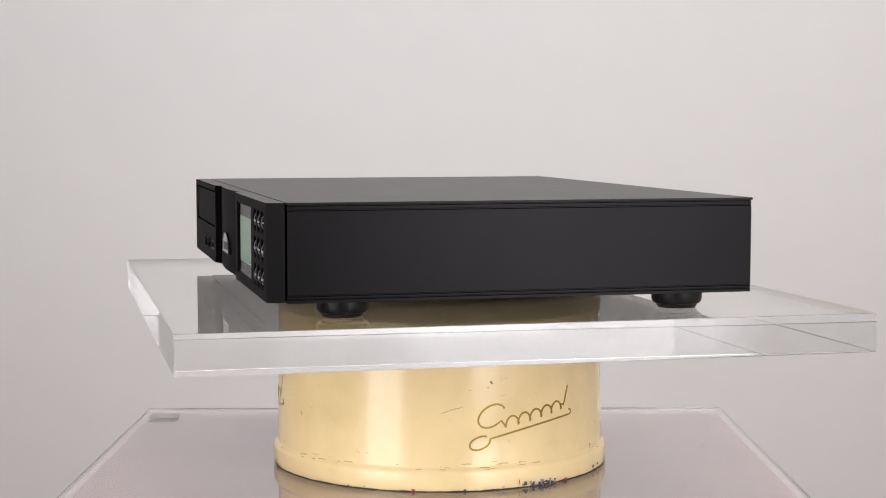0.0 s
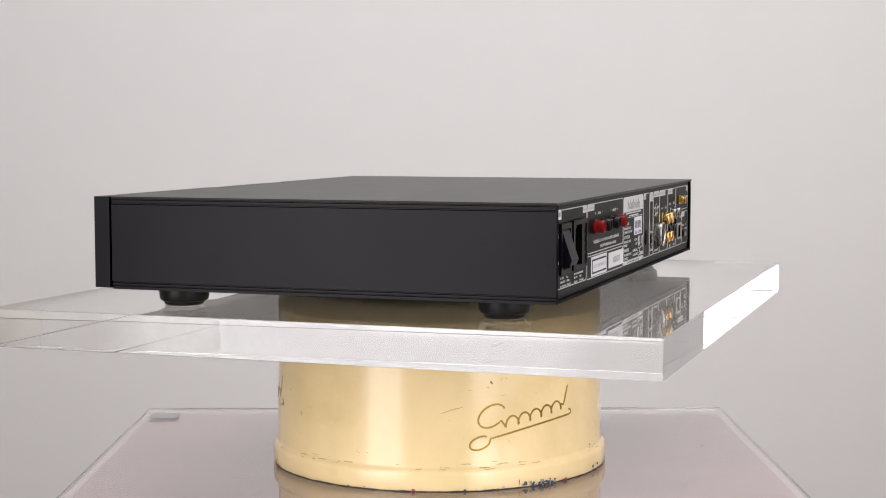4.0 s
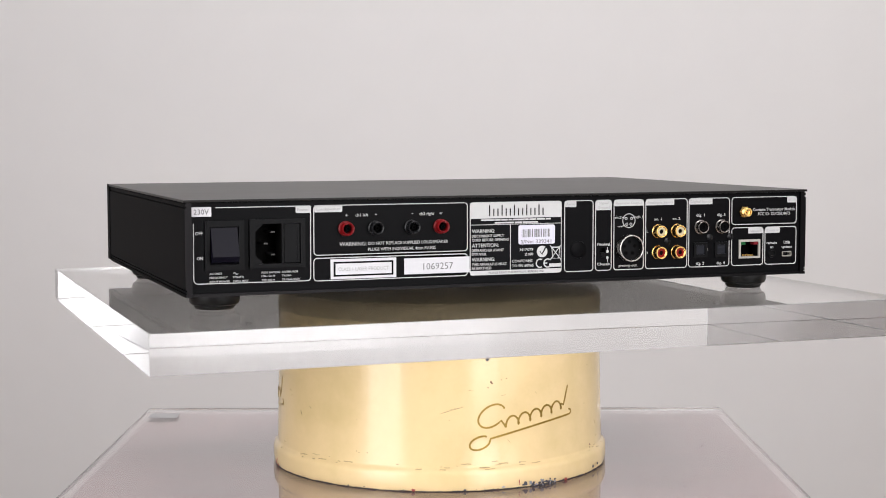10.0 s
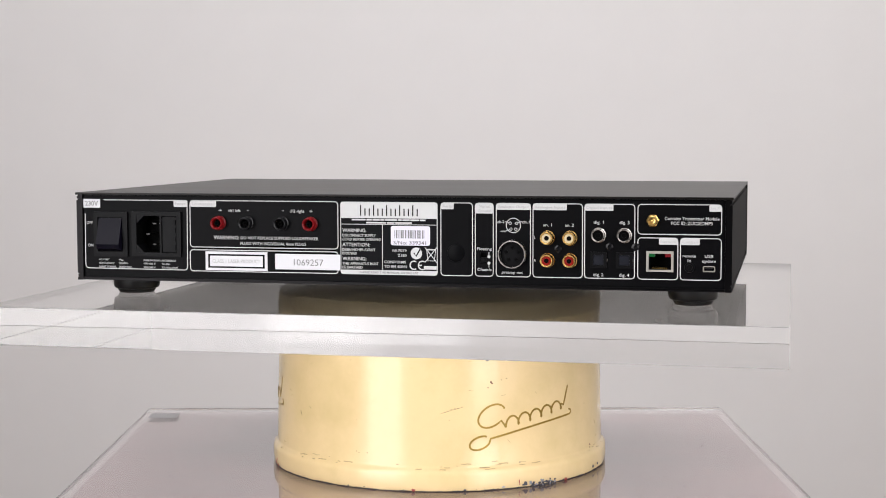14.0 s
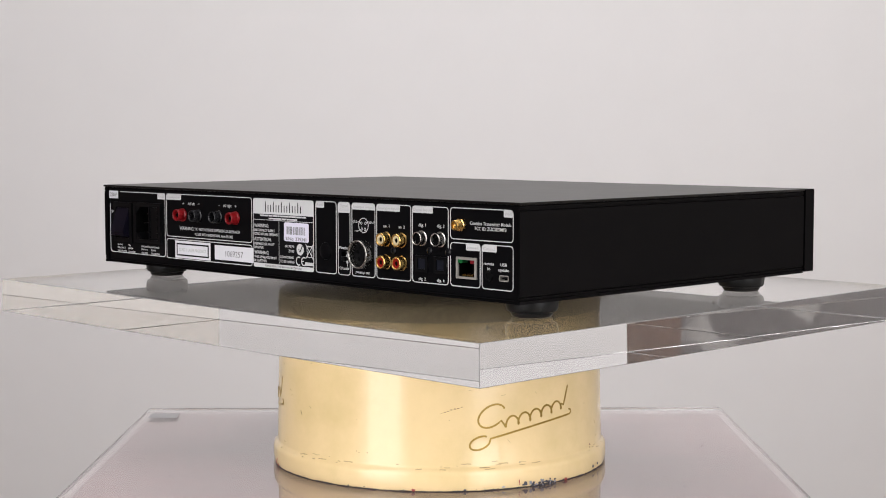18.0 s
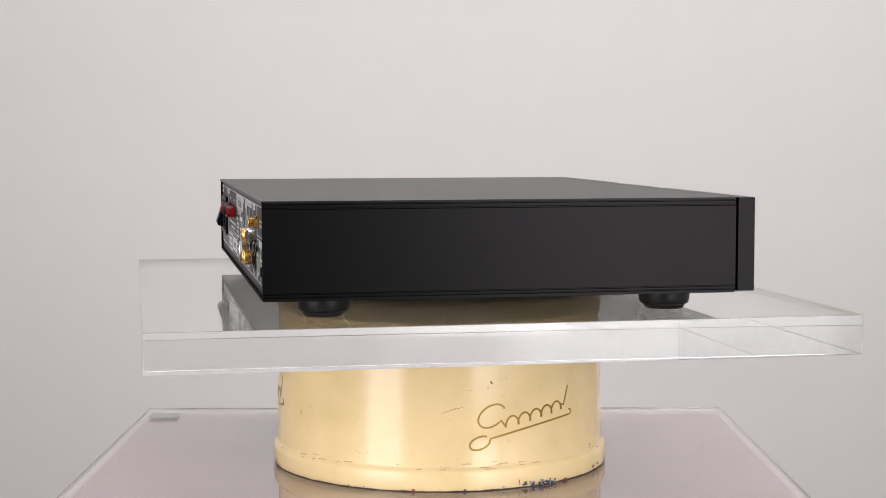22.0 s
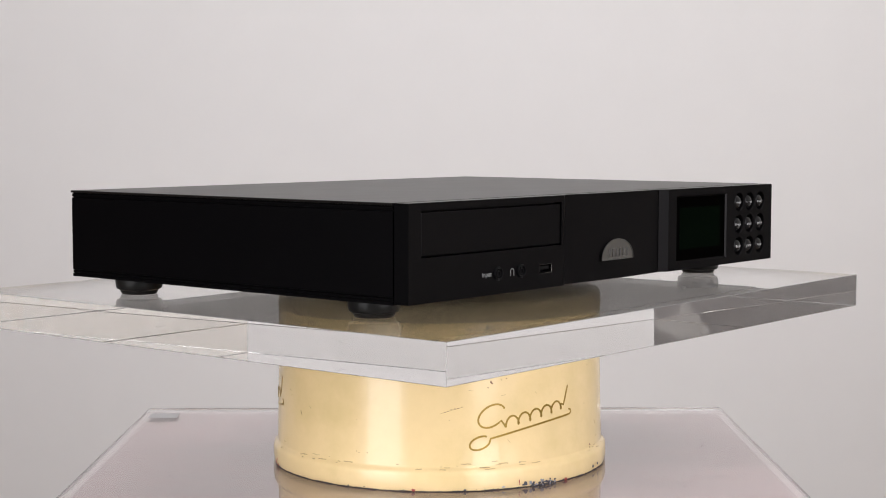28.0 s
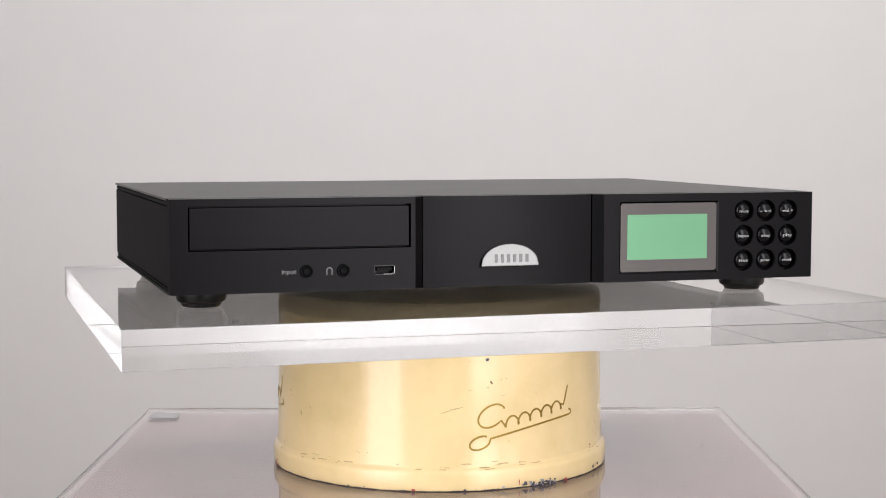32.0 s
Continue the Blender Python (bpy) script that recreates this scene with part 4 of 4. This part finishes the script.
def back():
    holes = [mm(-176.5, -145.0, 30.4, 57.8), mm(165.2, 182.0, 24.8, 37.7), mm(200.2, 207.4, 25.4, 28.5), mm(59.5, 63.4, 28.6, 34.9)]
    P = part("rear_panel", pierced(-0.2136, 0.2136, 0.0147, 0.0698, -0.0012, 0.0, holes, rear), "panel", AMP, "black rear panel with white printed outlines")
    LINE, E = 0.00055, 0.00010

    def outline(x0, x1, z0, z1, r=2.2):
        part("outline", stroke(rounded(*mm(x0, x1, z0, z1, r)), LINE, rear, -0.00005, E, True), "ink", P)

    def slab(x0, x1, z0, z1, mat, d=E, r=0.0, name="printed_field"):
        pts = rounded(*mm(x0, x1, z0, z1, r), 3) if r else [mm(x0, z0), mm(x1, z0), mm(x1, z1), mm(x0, z1)]
        return part(name, prism(pts, rear, -0.00005, d), mat, P)

    def text(s, x0, x1, z, cap, mat="ink", d=E, weight=0.011):
        lettering(s, x0 / 1000, x1 / 1000, z / 1000, cap / 1000, rear, d, mat, P, weight=weight)

    def bars(x0, x1, z, h, mat="ink", d=E + 0.00006, words=(3, 2, 4)):
        total, x = sum(words) + 0.5 * (len(words) - 1), x0
        for w in words:
            w = w * (x1 - x0) / total
            part("print_bar", prism([mm(x, z - h / 2), mm(x + w, z - h / 2), mm(x + w, z + h / 2), mm(x, z + h / 2)], rear, -0.00005, d), mat, P)
            x += w + 0.5 * (x1 - x0) / total

    # power field
    path = [mm(-212.4, 57.3)] + [mm(-212.6, 23.2)] + [mm(-212.6 + 2.4 * (1 - math.cos(radians(a))), 23.2 - 2.6 * math.sin(radians(a))) for a in (30, 60, 90)]
    path += [mm(-139.4 - 2.2 * (1 - math.sin(radians(a))), 20.3 + 2.2 * (1 - math.cos(radians(a)))) for a in (0, 30, 60, 90)] + [mm(-139.2, 66.4), mm(-140, 66.7), mm(-198.8, 66.7)]
    part("outline", stroke(path, LINE, rear, -0.00005, E), "ink", P)
    slab(-214.0, -201.4, 61.4, 67.2, "sticker", 0.0002, name="voltage_sticker")
    text("230V", -212.2, -202.9, 64.3, 3.0, "grey_ink", 0.0002)
    slab(-148.7, -139.4, 62.4, 66.8, "ink", E, 0.6, "tab")
    text("Power", -147.8, -140.2, 64.6, 1.7, "pale_ink", E)
    text("OFF", -211.4, -206.9, 51.3, 2.0)
    text("ON", -210.6, -206.8, 36.1, 2.0)
    for s, x0, x1, z in (("AC ONLY", -202.9, -195.2, 26.4), ("FREQUENCY", -202.9, -191.7, 24.0), ("INPUT POWER", -202.9, -190.3, 21.5), ("50/60Hz", -188.5, -181.7, 24.0), ("250VA MAX", -188.5, -179.0, 21.5),
                         ("FUSE RATING: ANTISURGE", -170.6, -147.5, 26.2), ("100-120 V", -170.6, -162.1, 24.0), ("220-240 V", -170.6, -162.1, 21.5), ("T6.3AL", -157.9, -151.7, 24.0), ("T3.15AL/250V", -157.9, -146.2, 21.5)):
        text(s, x0, x1, z + 0.15, 1.2)
    part("outline", stroke([mm(-188.3 + 3.0 * k / 10, 26.3 + 0.6 * math.sin(2 * math.pi * k / 10)) for k in range(11)], 0.0004, rear, -0.00005, E), "ink", P)

    # rocker switch
    sw = part("power_switch", pierced(-0.2058, -0.1815, 0.0286, 0.0588, 0, 0.0016, [mm(-202.9, -184.9, 31.8, 55.2)], rear), "plastic", AMP, "black rocker mains switch")
    prof = [(0.0002, 0.0545), (0.0010, 0.0545), (0.0068, 0.0372), (0.0056, 0.0340), (0.0002, 0.0324)]
    part("rocker", prism([(z, d) for d, z in prof], lambda u, v, d: Vector((d, PANEL - v, u)), -0.2021, -0.1857), "rocker", sw, "dark rocker tilted to off", smooth=False)

    # mains inlet with fuse drawer
    inlet = part("mains_inlet", pierced(-0.1783, -0.1432, 0.0292, 0.0593, 0, 0.0020, [mm(-174.8, -158.2, 31.8, 56.4), mm(-156.9, -146.2, 31.6, 56.2)], rear), "plastic", AMP, "black mains inlet with fuse drawer")
    part("socket_well", cup(-0.1748, -0.1582, 0.0318, 0.0564, -0.014, 0.0012, rear), "cavity", inlet)
    for s in (1, -1):
        part("socket_corner", prism([mm(-174.8, 44.1 + s * 12.3), mm(-169.5, 44.1 + s * 12.3), mm(-174.8, 44.1 + s * 7.0)], rear, -0.013, 0.0016), "plastic", inlet)
    for x, z in ((-163.0, 51.0), (-167.6, 43.9), (-163.0, 37.1)):
        part("pin", box((x - 1.4) / 1000, (x + 1.4) / 1000, PANEL + 0.0010, PANEL + 0.014, (z - 0.5) / 1000, (z + 0.5) / 1000, 0.0002), "usb_rim", inlet, "flat nickel pin")
    drawer = part("fuse_drawer", box(-0.1566, -0.1465, PANEL - 0.0014, PANEL + 0.008, 0.0319, 0.0559, 0.0003), "plastic", inlet)
    for k in range(4):
        part("drawer_rib", box(-0.1486 + 0.0002, -0.1470, PANEL - 0.0019, PANEL - 0.0012, 0.0338 + 0.0056 * k, 0.0372 + 0.0056 * k, 0.0002), "plastic", inlet)

    # loudspeaker field
    outline(-137.2, -35.0, 35.9, 66.8)
    slab(-136.8, -118.8, 62.6, 66.9, "ink", E, 0.6, "tab")
    text("Loudspeaker", -135.4, -120.0, 64.6, 1.7, "pale_ink")
    for x, m in ((-116.7, "red"), (-97.3, "terminal"), (-73.1, "terminal"), (-53.5, "red")):
        prof = [(0.0047, 0.0), (0.0047, 0.0010), (0.0042, 0.0014), (0.0042, 0.0058), (0.0040, 0.0064), (0.0036, 0.0066), (0.0031, 0.0062), (0.0028, 0.0050), (0.0027, -0.002), (0, -0.002)]
        s = part("speaker_socket", lathe(prof, x / 1000, 0.0521, rear, 32), m, AMP, "red speaker socket" if m == "red" else "black speaker socket", smooth=True)
        part("bore", lathe([(0.0016, -0.002), (0.0016, 0.0046), (0.0013, 0.0050), (0.0009, 0.0050), (0.0008, 0.0030), (0, 0.0030)], x / 1000, 0.0521, rear, 16), "cavity", s)
    for s, x0, x1 in (("+", -117.1, -114.9), ("ch1 left", -110.2, -101.8), ("-", -97.4, -96.2), ("-", -73.0, -71.8), ("ch2 right", -67.7, -57.8), ("+", -54.3, -52.1)):
        text(s, x0, x1, 60.4 if s != "-" else 60.9, 1.9)
    text("WARNING:", -120.7, -103.0, 42.4, 2.4)
    text("DO NOT REPLACE SUPPLIED LOUDSPEAKER", -101.8, -48.3, 42.4, 1.9)
    text("PLUGS WITH INDIVIDUAL 4mm PLUGS", -102.0, -56.7, 38.7, 1.9)
    outline(-137.4, -35.0, 19.9, 34.0)
    slab(-126.6, -83.4, 20.6, 33.1, "sticker", 0.0002, name="laser_sticker")
    slab(-124.7, -85.3, 22.2, 31.4, "black_ink", 0.0003, name="laser_frame")
    slab(-123.4, -86.6, 23.3, 30.3, "sticker", 0.0004, name="laser_field")
    text("CLASS 1 LASER PRODUCT", -121.7, -88.3, 26.8, 2.3, "pale_ink", 0.0004)
    slab(-78.0, -33.6, 22.0, 32.2, "sticker", 0.0003, name="number_sticker")
    text("1069257", -65.2, -45.0, 26.8, 4.2, "grey_ink", 0.0003, -0.004)

    # rating label
    slab(-33.3, 31.5, 19.7, 66.9, "ink", 0.00012, 1.8, "rating_label")
    slab(-32.8, 31.0, 52.5, 56.3, "black_ink", 0.00020)
    slab(-32.8, -5.3, 22.6, 52.1, "black_ink", 0.00020)
    slab(-4.8, 31.0, 22.6, 52.1, "black_ink", 0.00020)
    for k in range(14):
        slab(-20.0 + 2.9 * k, -19.2 + 2.9 * k, 57.9, (64.9, 62.6, 62.6)[k % 3], "black_ink", 0.00018, name="print_bar")
    bars(-25.6, 23.6, 55.3, 1.0, d=0.00028, words=(8, 3, 4, 2, 7, 2, 4, 5, 3))
    bars(-15.9, 14.5, 53.4, 1.0, d=0.00028, words=(11, 4, 9))
    for s, x1, z, cap in (("WARNING:", -15.9, 48.3, 2.3), ("DISCONNECT SUPPLY", -9.5, 45.1, 1.7), ("CORD BEFORE OPENING", -6.4, 42.5, 1.7), ("ATTENTION:", -13.4, 39.0, 2.3), ("DEBRANCHER AVANT", -9.8, 35.8, 1.7),
                          ("D'OUVRIR", -22.0, 33.3, 1.7), ("WARNING:", -15.9, 29.9, 2.3), ("THIS APPARATUS MUST", -7.6, 26.7, 1.7), ("BE EARTHED", -18.4, 24.2, 1.7)):
        text(s, -32.0, x1, z, cap, "ink", 0.0002)
    text("PLEASE READ THE MANUAL BEFORE USE", -20.3, 18.8, 21.1, 1.3, "grey_ink", 0.00014)
    slab(0.6, 26.6, 38.9, 51.5, "lilac", 0.00032, 1.4, "barcode_sticker")
    rnd, x = random.Random(8), 3.0
    while x < 22.6:
        w = rnd.choice((0.3, 0.3, 0.5, 0.8))
        part("barcode_bar", prism([mm(x, 43.5), mm(x + w, 43.5), mm(x + w, 48.8), mm(x, 48.8)], rear, 0.0003, 0.00038), "grey_ink", P)
        x += w + rnd.choice((0.3, 0.4, 0.7, 1.0))
    text("S/No: 339341", 2.4, 24.0, 40.7, 2.3, "grey_ink", 0.00032)
    text("N17079", 1.7, 11.1, 35.5, 1.7, "ink", 0.0002)
    text("Z180", 5.0, 11.1, 32.4, 1.7, "ink", 0.0002)
    part("approval_mark", prism(circle(17.5 / 1000, 0.0339, 0.0038, 24), rear, 0.0001, 0.00028), "ink", P)
    part("approval_mark", stroke([mm(16.0, 34.2), mm(17.3, 32.0), mm(20.0, 36.6)], 0.0009, rear, 0.0001, 0.00034), "black_ink", P)
    for pts in ([(23.2, 28.2), (31.0, 37.8)], [(31.0, 28.2), (23.2, 37.8)], [(24.4, 36.2), (25.2, 29.2), (29.4, 29.2), (30.2, 36.2), (24.4, 36.2)], [(23.8, 36.6), (30.6, 36.6)]):
        part("bin_mark", stroke([mm(*p) for p in pts], 0.0005, rear, 0.0001, 0.00030), "ink", P)
    slab(22.6, 30.9, 23.6, 25.8, "ink", 0.0003, name="bin_mark")
    text("CONFORMS", -4.0, 10.6, 28.1, 1.7, "ink", 0.0002)
    text("TO EN 60065", -4.0, 11.4, 25.1, 1.7, "ink", 0.0002)
    for cx in (16.0, 21.5):
        part("approval_mark", stroke(circle(cx / 1000, 0.0262, 0.0027, 12, 60, 300), 0.0008, rear, 0.0001, 0.0003), "ink", P)
    part("approval_mark", stroke([mm(19.0, 26.2), mm(21.2, 26.2)], 0.0008, rear, 0.0001, 0.0003), "ink", P)

    # aerial, ground, preamp output
    outline(33.7, 54.4, 20.0, 66.7)
    slab(33.9, 42.1, 62.6, 66.6, "ink", E, 0.6, "tab")
    text("Aerial", 34.8, 41.2, 64.6, 1.7, "pale_ink")
    part("blank_plug", lathe([(0.0058, 0.0), (0.0056, 0.0006), (0.0040, 0.0011), (0, 0.0013)], 0.0436, 0.0344, rear, 28), "panel", AMP, "round black blanking plug", smooth=True)
    outline(56.2, 67.9, 20.0, 66.7)
    slab(56.4, 67.7, 60.1, 66.6, "ink", E, 0.8, "tab")
    text("Signal", 58.4, 65.8, 64.8, 1.7, "pale_ink")
    text("Ground", 57.8, 66.4, 61.9, 1.7, "pale_ink")
    text("Floating", 57.5, 66.9, 37.5, 1.8)
    text("Chassis", 57.5, 66.8, 24.3, 1.8)
    part("slide_switch", cup(0.0595, 0.0634, 0.0286, 0.0349, -0.003, 0.0, rear), "cavity", AMP)
    part("slide_switch", box(0.0598, 0.0631, PANEL - 0.0008, PANEL + 0.002, 0.0290, 0.0318, 0.0002), "plastic", AMP, "small black slide switch")
    for z in (32.5, 28.4):
        part("print_dot", prism(circle(0.0651, z / 1000, 0.0010, 14), rear, -0.00005, E), "ink", P)
    part("outline", stroke([mm(65.1, 32.5), mm(65.1, 35.4)], 0.0004, rear, -0.00005, E), "ink", P)
    part("outline", stroke([mm(65.1, 28.4), mm(65.1, 25.6)], 0.0004, rear, -0.00005, E), "ink", P)
    outline(69.8, 91.9, 20.0, 66.7)
    slab(70.0, 91.7, 62.6, 66.6, "ink", E, 0.8, "tab")
    text("Analogue Output", 70.9, 90.8, 64.6, 1.7, "pale_ink")
    part("pin_diagram", stroke(circle(0.0809, 0.0527, 0.0046, 28), 0.0005, rear, -0.00005, E, True), "ink", P)
    for x, z in ((78.8, 54.1), (82.9, 54.1), (79.3, 50.3), (82.4, 50.3)):
        part("pin_diagram", stroke(circle(x / 1000, z / 1000, 0.0008, 12), 0.0004, rear, -0.00005, E, True), "ink", P)
    for a, b in (((75.4, 55.2), (78.2, 54.4)), ((86.2, 55.2), (83.5, 54.4)), ((76.0, 49.2), (78.6, 50.0))):
        part("pin_diagram", stroke([mm(*a), mm(*b)], 0.0004, rear, -0.00005, E), "ink", P)
    text("ch.2", 70.5, 75.2, 55.0, 1.7)
    text("ch.1", 86.4, 91.3, 55.0, 1.7)
    text("-ve", 72.5, 76.0, 49.1, 1.5)
    text("preamp out", 73.5, 87.0, 22.8, 1.8)
    prof = [(0.0092, 0.0), (0.0092, 0.0050), (0.0091, 0.0055), (0.0087, 0.0059), (0.0083, 0.0059), (0.0079, 0.0055), (0.0077, 0.0046), (0.0077, 0.0004)]
    din = part("din_socket", lathe(prof, 0.0806, 0.0345, rear, 40), "chrome", AMP, "nickel ringed round preamp socket", smooth=True)
    part("insert", lathe([(0.0078, 0.0012), (0.0040, 0.0014), (0, 0.0014)], 0.0806, 0.0345, rear, 32), "plastic", din)
    for a in (90, 18, 162, 234, 306):
        part("pin_hole", lathe([(0.0013, 0.0012), (0.0013, 0.0017), (0.0010, 0.0018), (0.0009, 0.0015), (0, 0.0015)], 0.0806 + 0.0042 * math.cos(radians(a)), 0.0345 + 0.0042 * math.sin(radians(a)), rear, 12), "cavity", din)

    # analogue inputs
    outline(93.5, 125.0, 20.0, 66.7)
    slab(93.7, 115.0, 62.6, 66.6, "ink", E, 0.6, "tab")
    text("Analogue Inputs", 94.6, 114.0, 64.6, 1.7, "pale_ink")
    text("an. 1", 99.9, 105.5, 53.3, 1.8)
    text("an. 2", 113.9, 119.6, 53.3, 1.8)
    text("L", 94.3, 95.3, 45.1, 1.6)
    text("R", 94.3, 95.4, 30.8, 1.6)
    for x in (102.8, 117.1):
        for z, core in ((45.1, "white_core"), (30.8, "red_core")):
            prof = [(0.0047, 0.0), (0.0047, 0.0008), (0.0043, 0.0012), (0.0043, 0.0050), (0.0042, 0.0056), (0.0039, 0.0060), (0.0034, 0.0060), (0.0029, 0.0055), (0.0027, 0.0040)]
            r = part("phono_socket", lathe(prof, x / 1000, z / 1000, rear, 28), "gold", AMP, "gold phono socket with %s core" % core[:-5], smooth=True)
            part("insulator", lathe([(0.0030, 0.0046), (0.0029, 0.0054), (0.0017, 0.0055), (0.0015, 0.0046)], x / 1000, z / 1000, rear, 24), core, r, smooth=True)
            part("bore", lathe([(0.0015, 0.0046), (0, 0.0046)], x / 1000, z / 1000, rear, 14), "cavity", r)
    for x, z in ((109.7, 38.3), (142.2, 40.0), (158.3, 40.0)):
        part("screw", lathe([(0.0026, 0.0), (0.0024, 0.0009), (0.0012, 0.0013), (0.0010, 0.0006), (0, 0.0006)], x / 1000, z / 1000, rear, 18), "gloss", AMP, "small black panel screw", smooth=True)

    # digital inputs
    outline(126.4, 157.8, 20.0, 66.7)
    slab(126.6, 144.4, 62.6, 66.6, "ink", E, 0.6, "tab")
    text("Digital Inputs", 127.5, 143.5, 64.6, 1.7, "pale_ink")
    for s, x, z in (("dig. 1", 135.2, 55.3), ("dig. 3", 151.4, 55.3), ("dig. 2", 135.2, 22.3), ("dig. 4", 151.4, 22.3)):
        text(s, x - 3.2, x + 3.2, z, 1.9)
    for x in (135.2, 151.4):
        prof = [(0.0048, 0.0), (0.0048, 0.0008), (0.0042, 0.0012), (0.0042, 0.0046), (0.0041, 0.0051), (0.0038, 0.0053), (0.0034, 0.0050), (0.0032, 0.0020)]
        r = part("coaxial_socket", lathe(prof, x / 1000, 0.0472, rear, 28), "chrome", AMP, "nickel coaxial socket with black core", smooth=True)
        part("insulator", lathe([(0.0032, 0.0034), (0.0016, 0.0034), (0.0014, 0.0024), (0, 0.0024)], x / 1000, 0.0472, rear, 20), "cavity", r)
        o = part("optical_socket", pierced(x / 1000 - 0.0052, x / 1000 + 0.0052, 0.0264, 0.0366, 0, 0.0012, [(x / 1000 - 0.0034, x / 1000 + 0.0034, 0.0284, 0.0348)], rear), "plastic", AMP, "square black optical socket")
        part("shutter", box(x / 1000 - 0.0033, x / 1000 + 0.0033, PANEL - 0.0004, PANEL, 0.0285, 0.0347), "shutter", o, "smoky blue shutter")
        part("latch", box(x / 1000 + 0.0052, x / 1000 + 0.0057, PANEL - 0.0006, PANEL + 0.0005, 0.0306, 0.0326), "chrome", o)

    # aerial socket, network, control
    outline(159.7, 211.2, 48.2, 66.8)
    slab(203.7, 211.0, 62.6, 66.6, "ink", E, 0.6, "tab")
    text("Wi-Fi", 204.6, 210.2, 64.6, 1.7, "pale_ink")
    text("Contains Transmitter Module", 176.3, 209.9, 58.2, 2.0)
    text("FCC ID: ZUCSEDMP3", 180.4, 205.8, 55.2, 2.0)
    sma = part("aerial_socket", lathe([(0.0041, 0.0), (0.0041, 0.0016), (0.0033, 0.0020)], 0.1690, 0.0568, rear, 6), "gold", AMP, "gold threaded aerial socket")
    prof = [(0.0031, 0.0018)]
    for k in range(3):
        prof += [(0.0031, 0.0028 + 0.0010 * k), (0.0027, 0.0032 + 0.0010 * k), (0.0027, 0.0034 + 0.0010 * k)]
    prof += [(0.0031, 0.0060), (0.0028, 0.0064), (0.0020, 0.0064), (0.0019, 0.0050)]
    part("thread", lathe(prof, 0.1690, 0.0568, rear, 24), "gold", sma)
    part("bore", lathe([(0.0021, 0.0052), (0.0008, 0.0050), (0.0006, 0.0058), (0, 0.0060)], 0.1690, 0.0568, rear, 14), "gold", sma)
    outline(159.8, 184.6, 20.0, 45.9)
    slab(172.9, 184.4, 41.8, 45.7, "ink", E, 0.6, "tab")
    text("Network", 174.0, 183.6, 43.7, 1.7, "pale_ink")
    net = part("network_socket", pierced(0.1652, 0.1820, 0.0248, 0.0377, -0.012, 0.0010, [mm(166.6, 180.6, 26.0, 36.2)], rear), "tin_plate", AMP, "nickel network socket")
    part("socket_well", cup(0.1667, 0.1805, 0.0261, 0.0361, -0.011, -0.0002, rear), "cavity", net)
    part("status_lens", box(0.1668, 0.1703, PANEL - 0.0007, PANEL + 0.004, 0.0341, 0.0361), "led_green", net, "small green lens")
    part("status_lens", box(0.1769, 0.1804, PANEL - 0.0007, PANEL + 0.004, 0.0341, 0.0361), "led_red", net, "small red lens")
    for k in range(8):
        part("contact", box(0.1690 + 0.00118 * k, 0.1694 + 0.00118 * k, PANEL + 0.001, PANEL + 0.009, 0.0262, 0.0272), "gold", net)
    outline(186.2, 211.2, 20.0, 45.9)
    slab(186.4, 198.0, 41.8, 45.7, "ink", E, 0.6, "tab")
    text("Control", 187.4, 196.6, 43.7, 1.7, "pale_ink")
    for s, x0, x1, z in (("remote", 187.6, 195.8, 35.0), ("in", 190.6, 192.9, 32.1), ("USB", 201.2, 206.4, 34.9), ("update", 199.6, 208.0, 31.9)):
        text(s, x0, x1, z, 1.8)
    part("jack_socket", lathe([(0.0032, 0.0), (0.0030, 0.0009), (0.0020, 0.0009), (0.0018, 0.0002), (0, 0.0002)], 0.1918, 0.0278, rear, 22), "plastic", AMP, "small black remote jack", smooth=True)
    mini = part("mini_usb_socket", stroke(rounded(0.2003, 0.2074, 0.0254, 0.0285, 0.0007), 0.0005, rear, -0.004, 0.0002, True), "tin_plate", AMP, "small nickel USB socket")
    part("tongue", box(0.2016, 0.2061, PANEL + 0.0005, PANEL + 0.004, 0.0266, 0.0273), "plastic", mini)
    part("socket_well", cup(0.2002, 0.2074, 0.0254, 0.0285, -0.006, -0.0045, rear), "cavity", mini)


back()


# ---- turning: platform and amplifier go round together, clockwise from above, not quite evenly ----
TURNS = ((0, 104.03), (1, 96.19), (2, 87.75), (3, 79.40), (6, 53.90), (7, 45.60), (8, 36.90), (9, 28.40), (10, 20.45), (11, 12.38), (12, 4.16), (13, -4.10), (14, -12.62), (17, -37.14),
         (18, -45.80), (19, -54.36), (20, -62.62), (21, -70.72), (22, -78.96), (23, -87.18), (24, -95.65), (25, -104.07), (28, -129.28), (29, -137.66), (30, -146.06), (31, -154.30), (32, -162.50))


def motions():
    axis = pose(-0.0014, 0.0010, TOP, 0, 0.069, 0)
    for ob, seat in ((PLATFORM, pose(0, 0, SLAB_Z - TOP)), (AMP, pose(0.0005, 0, 0, 0, -0.084, 0))):
        walk(ob, [(float(t), axis @ pose(0, 0, 0, 0, 0, a) @ seat) for t, a in TURNS])


motions()
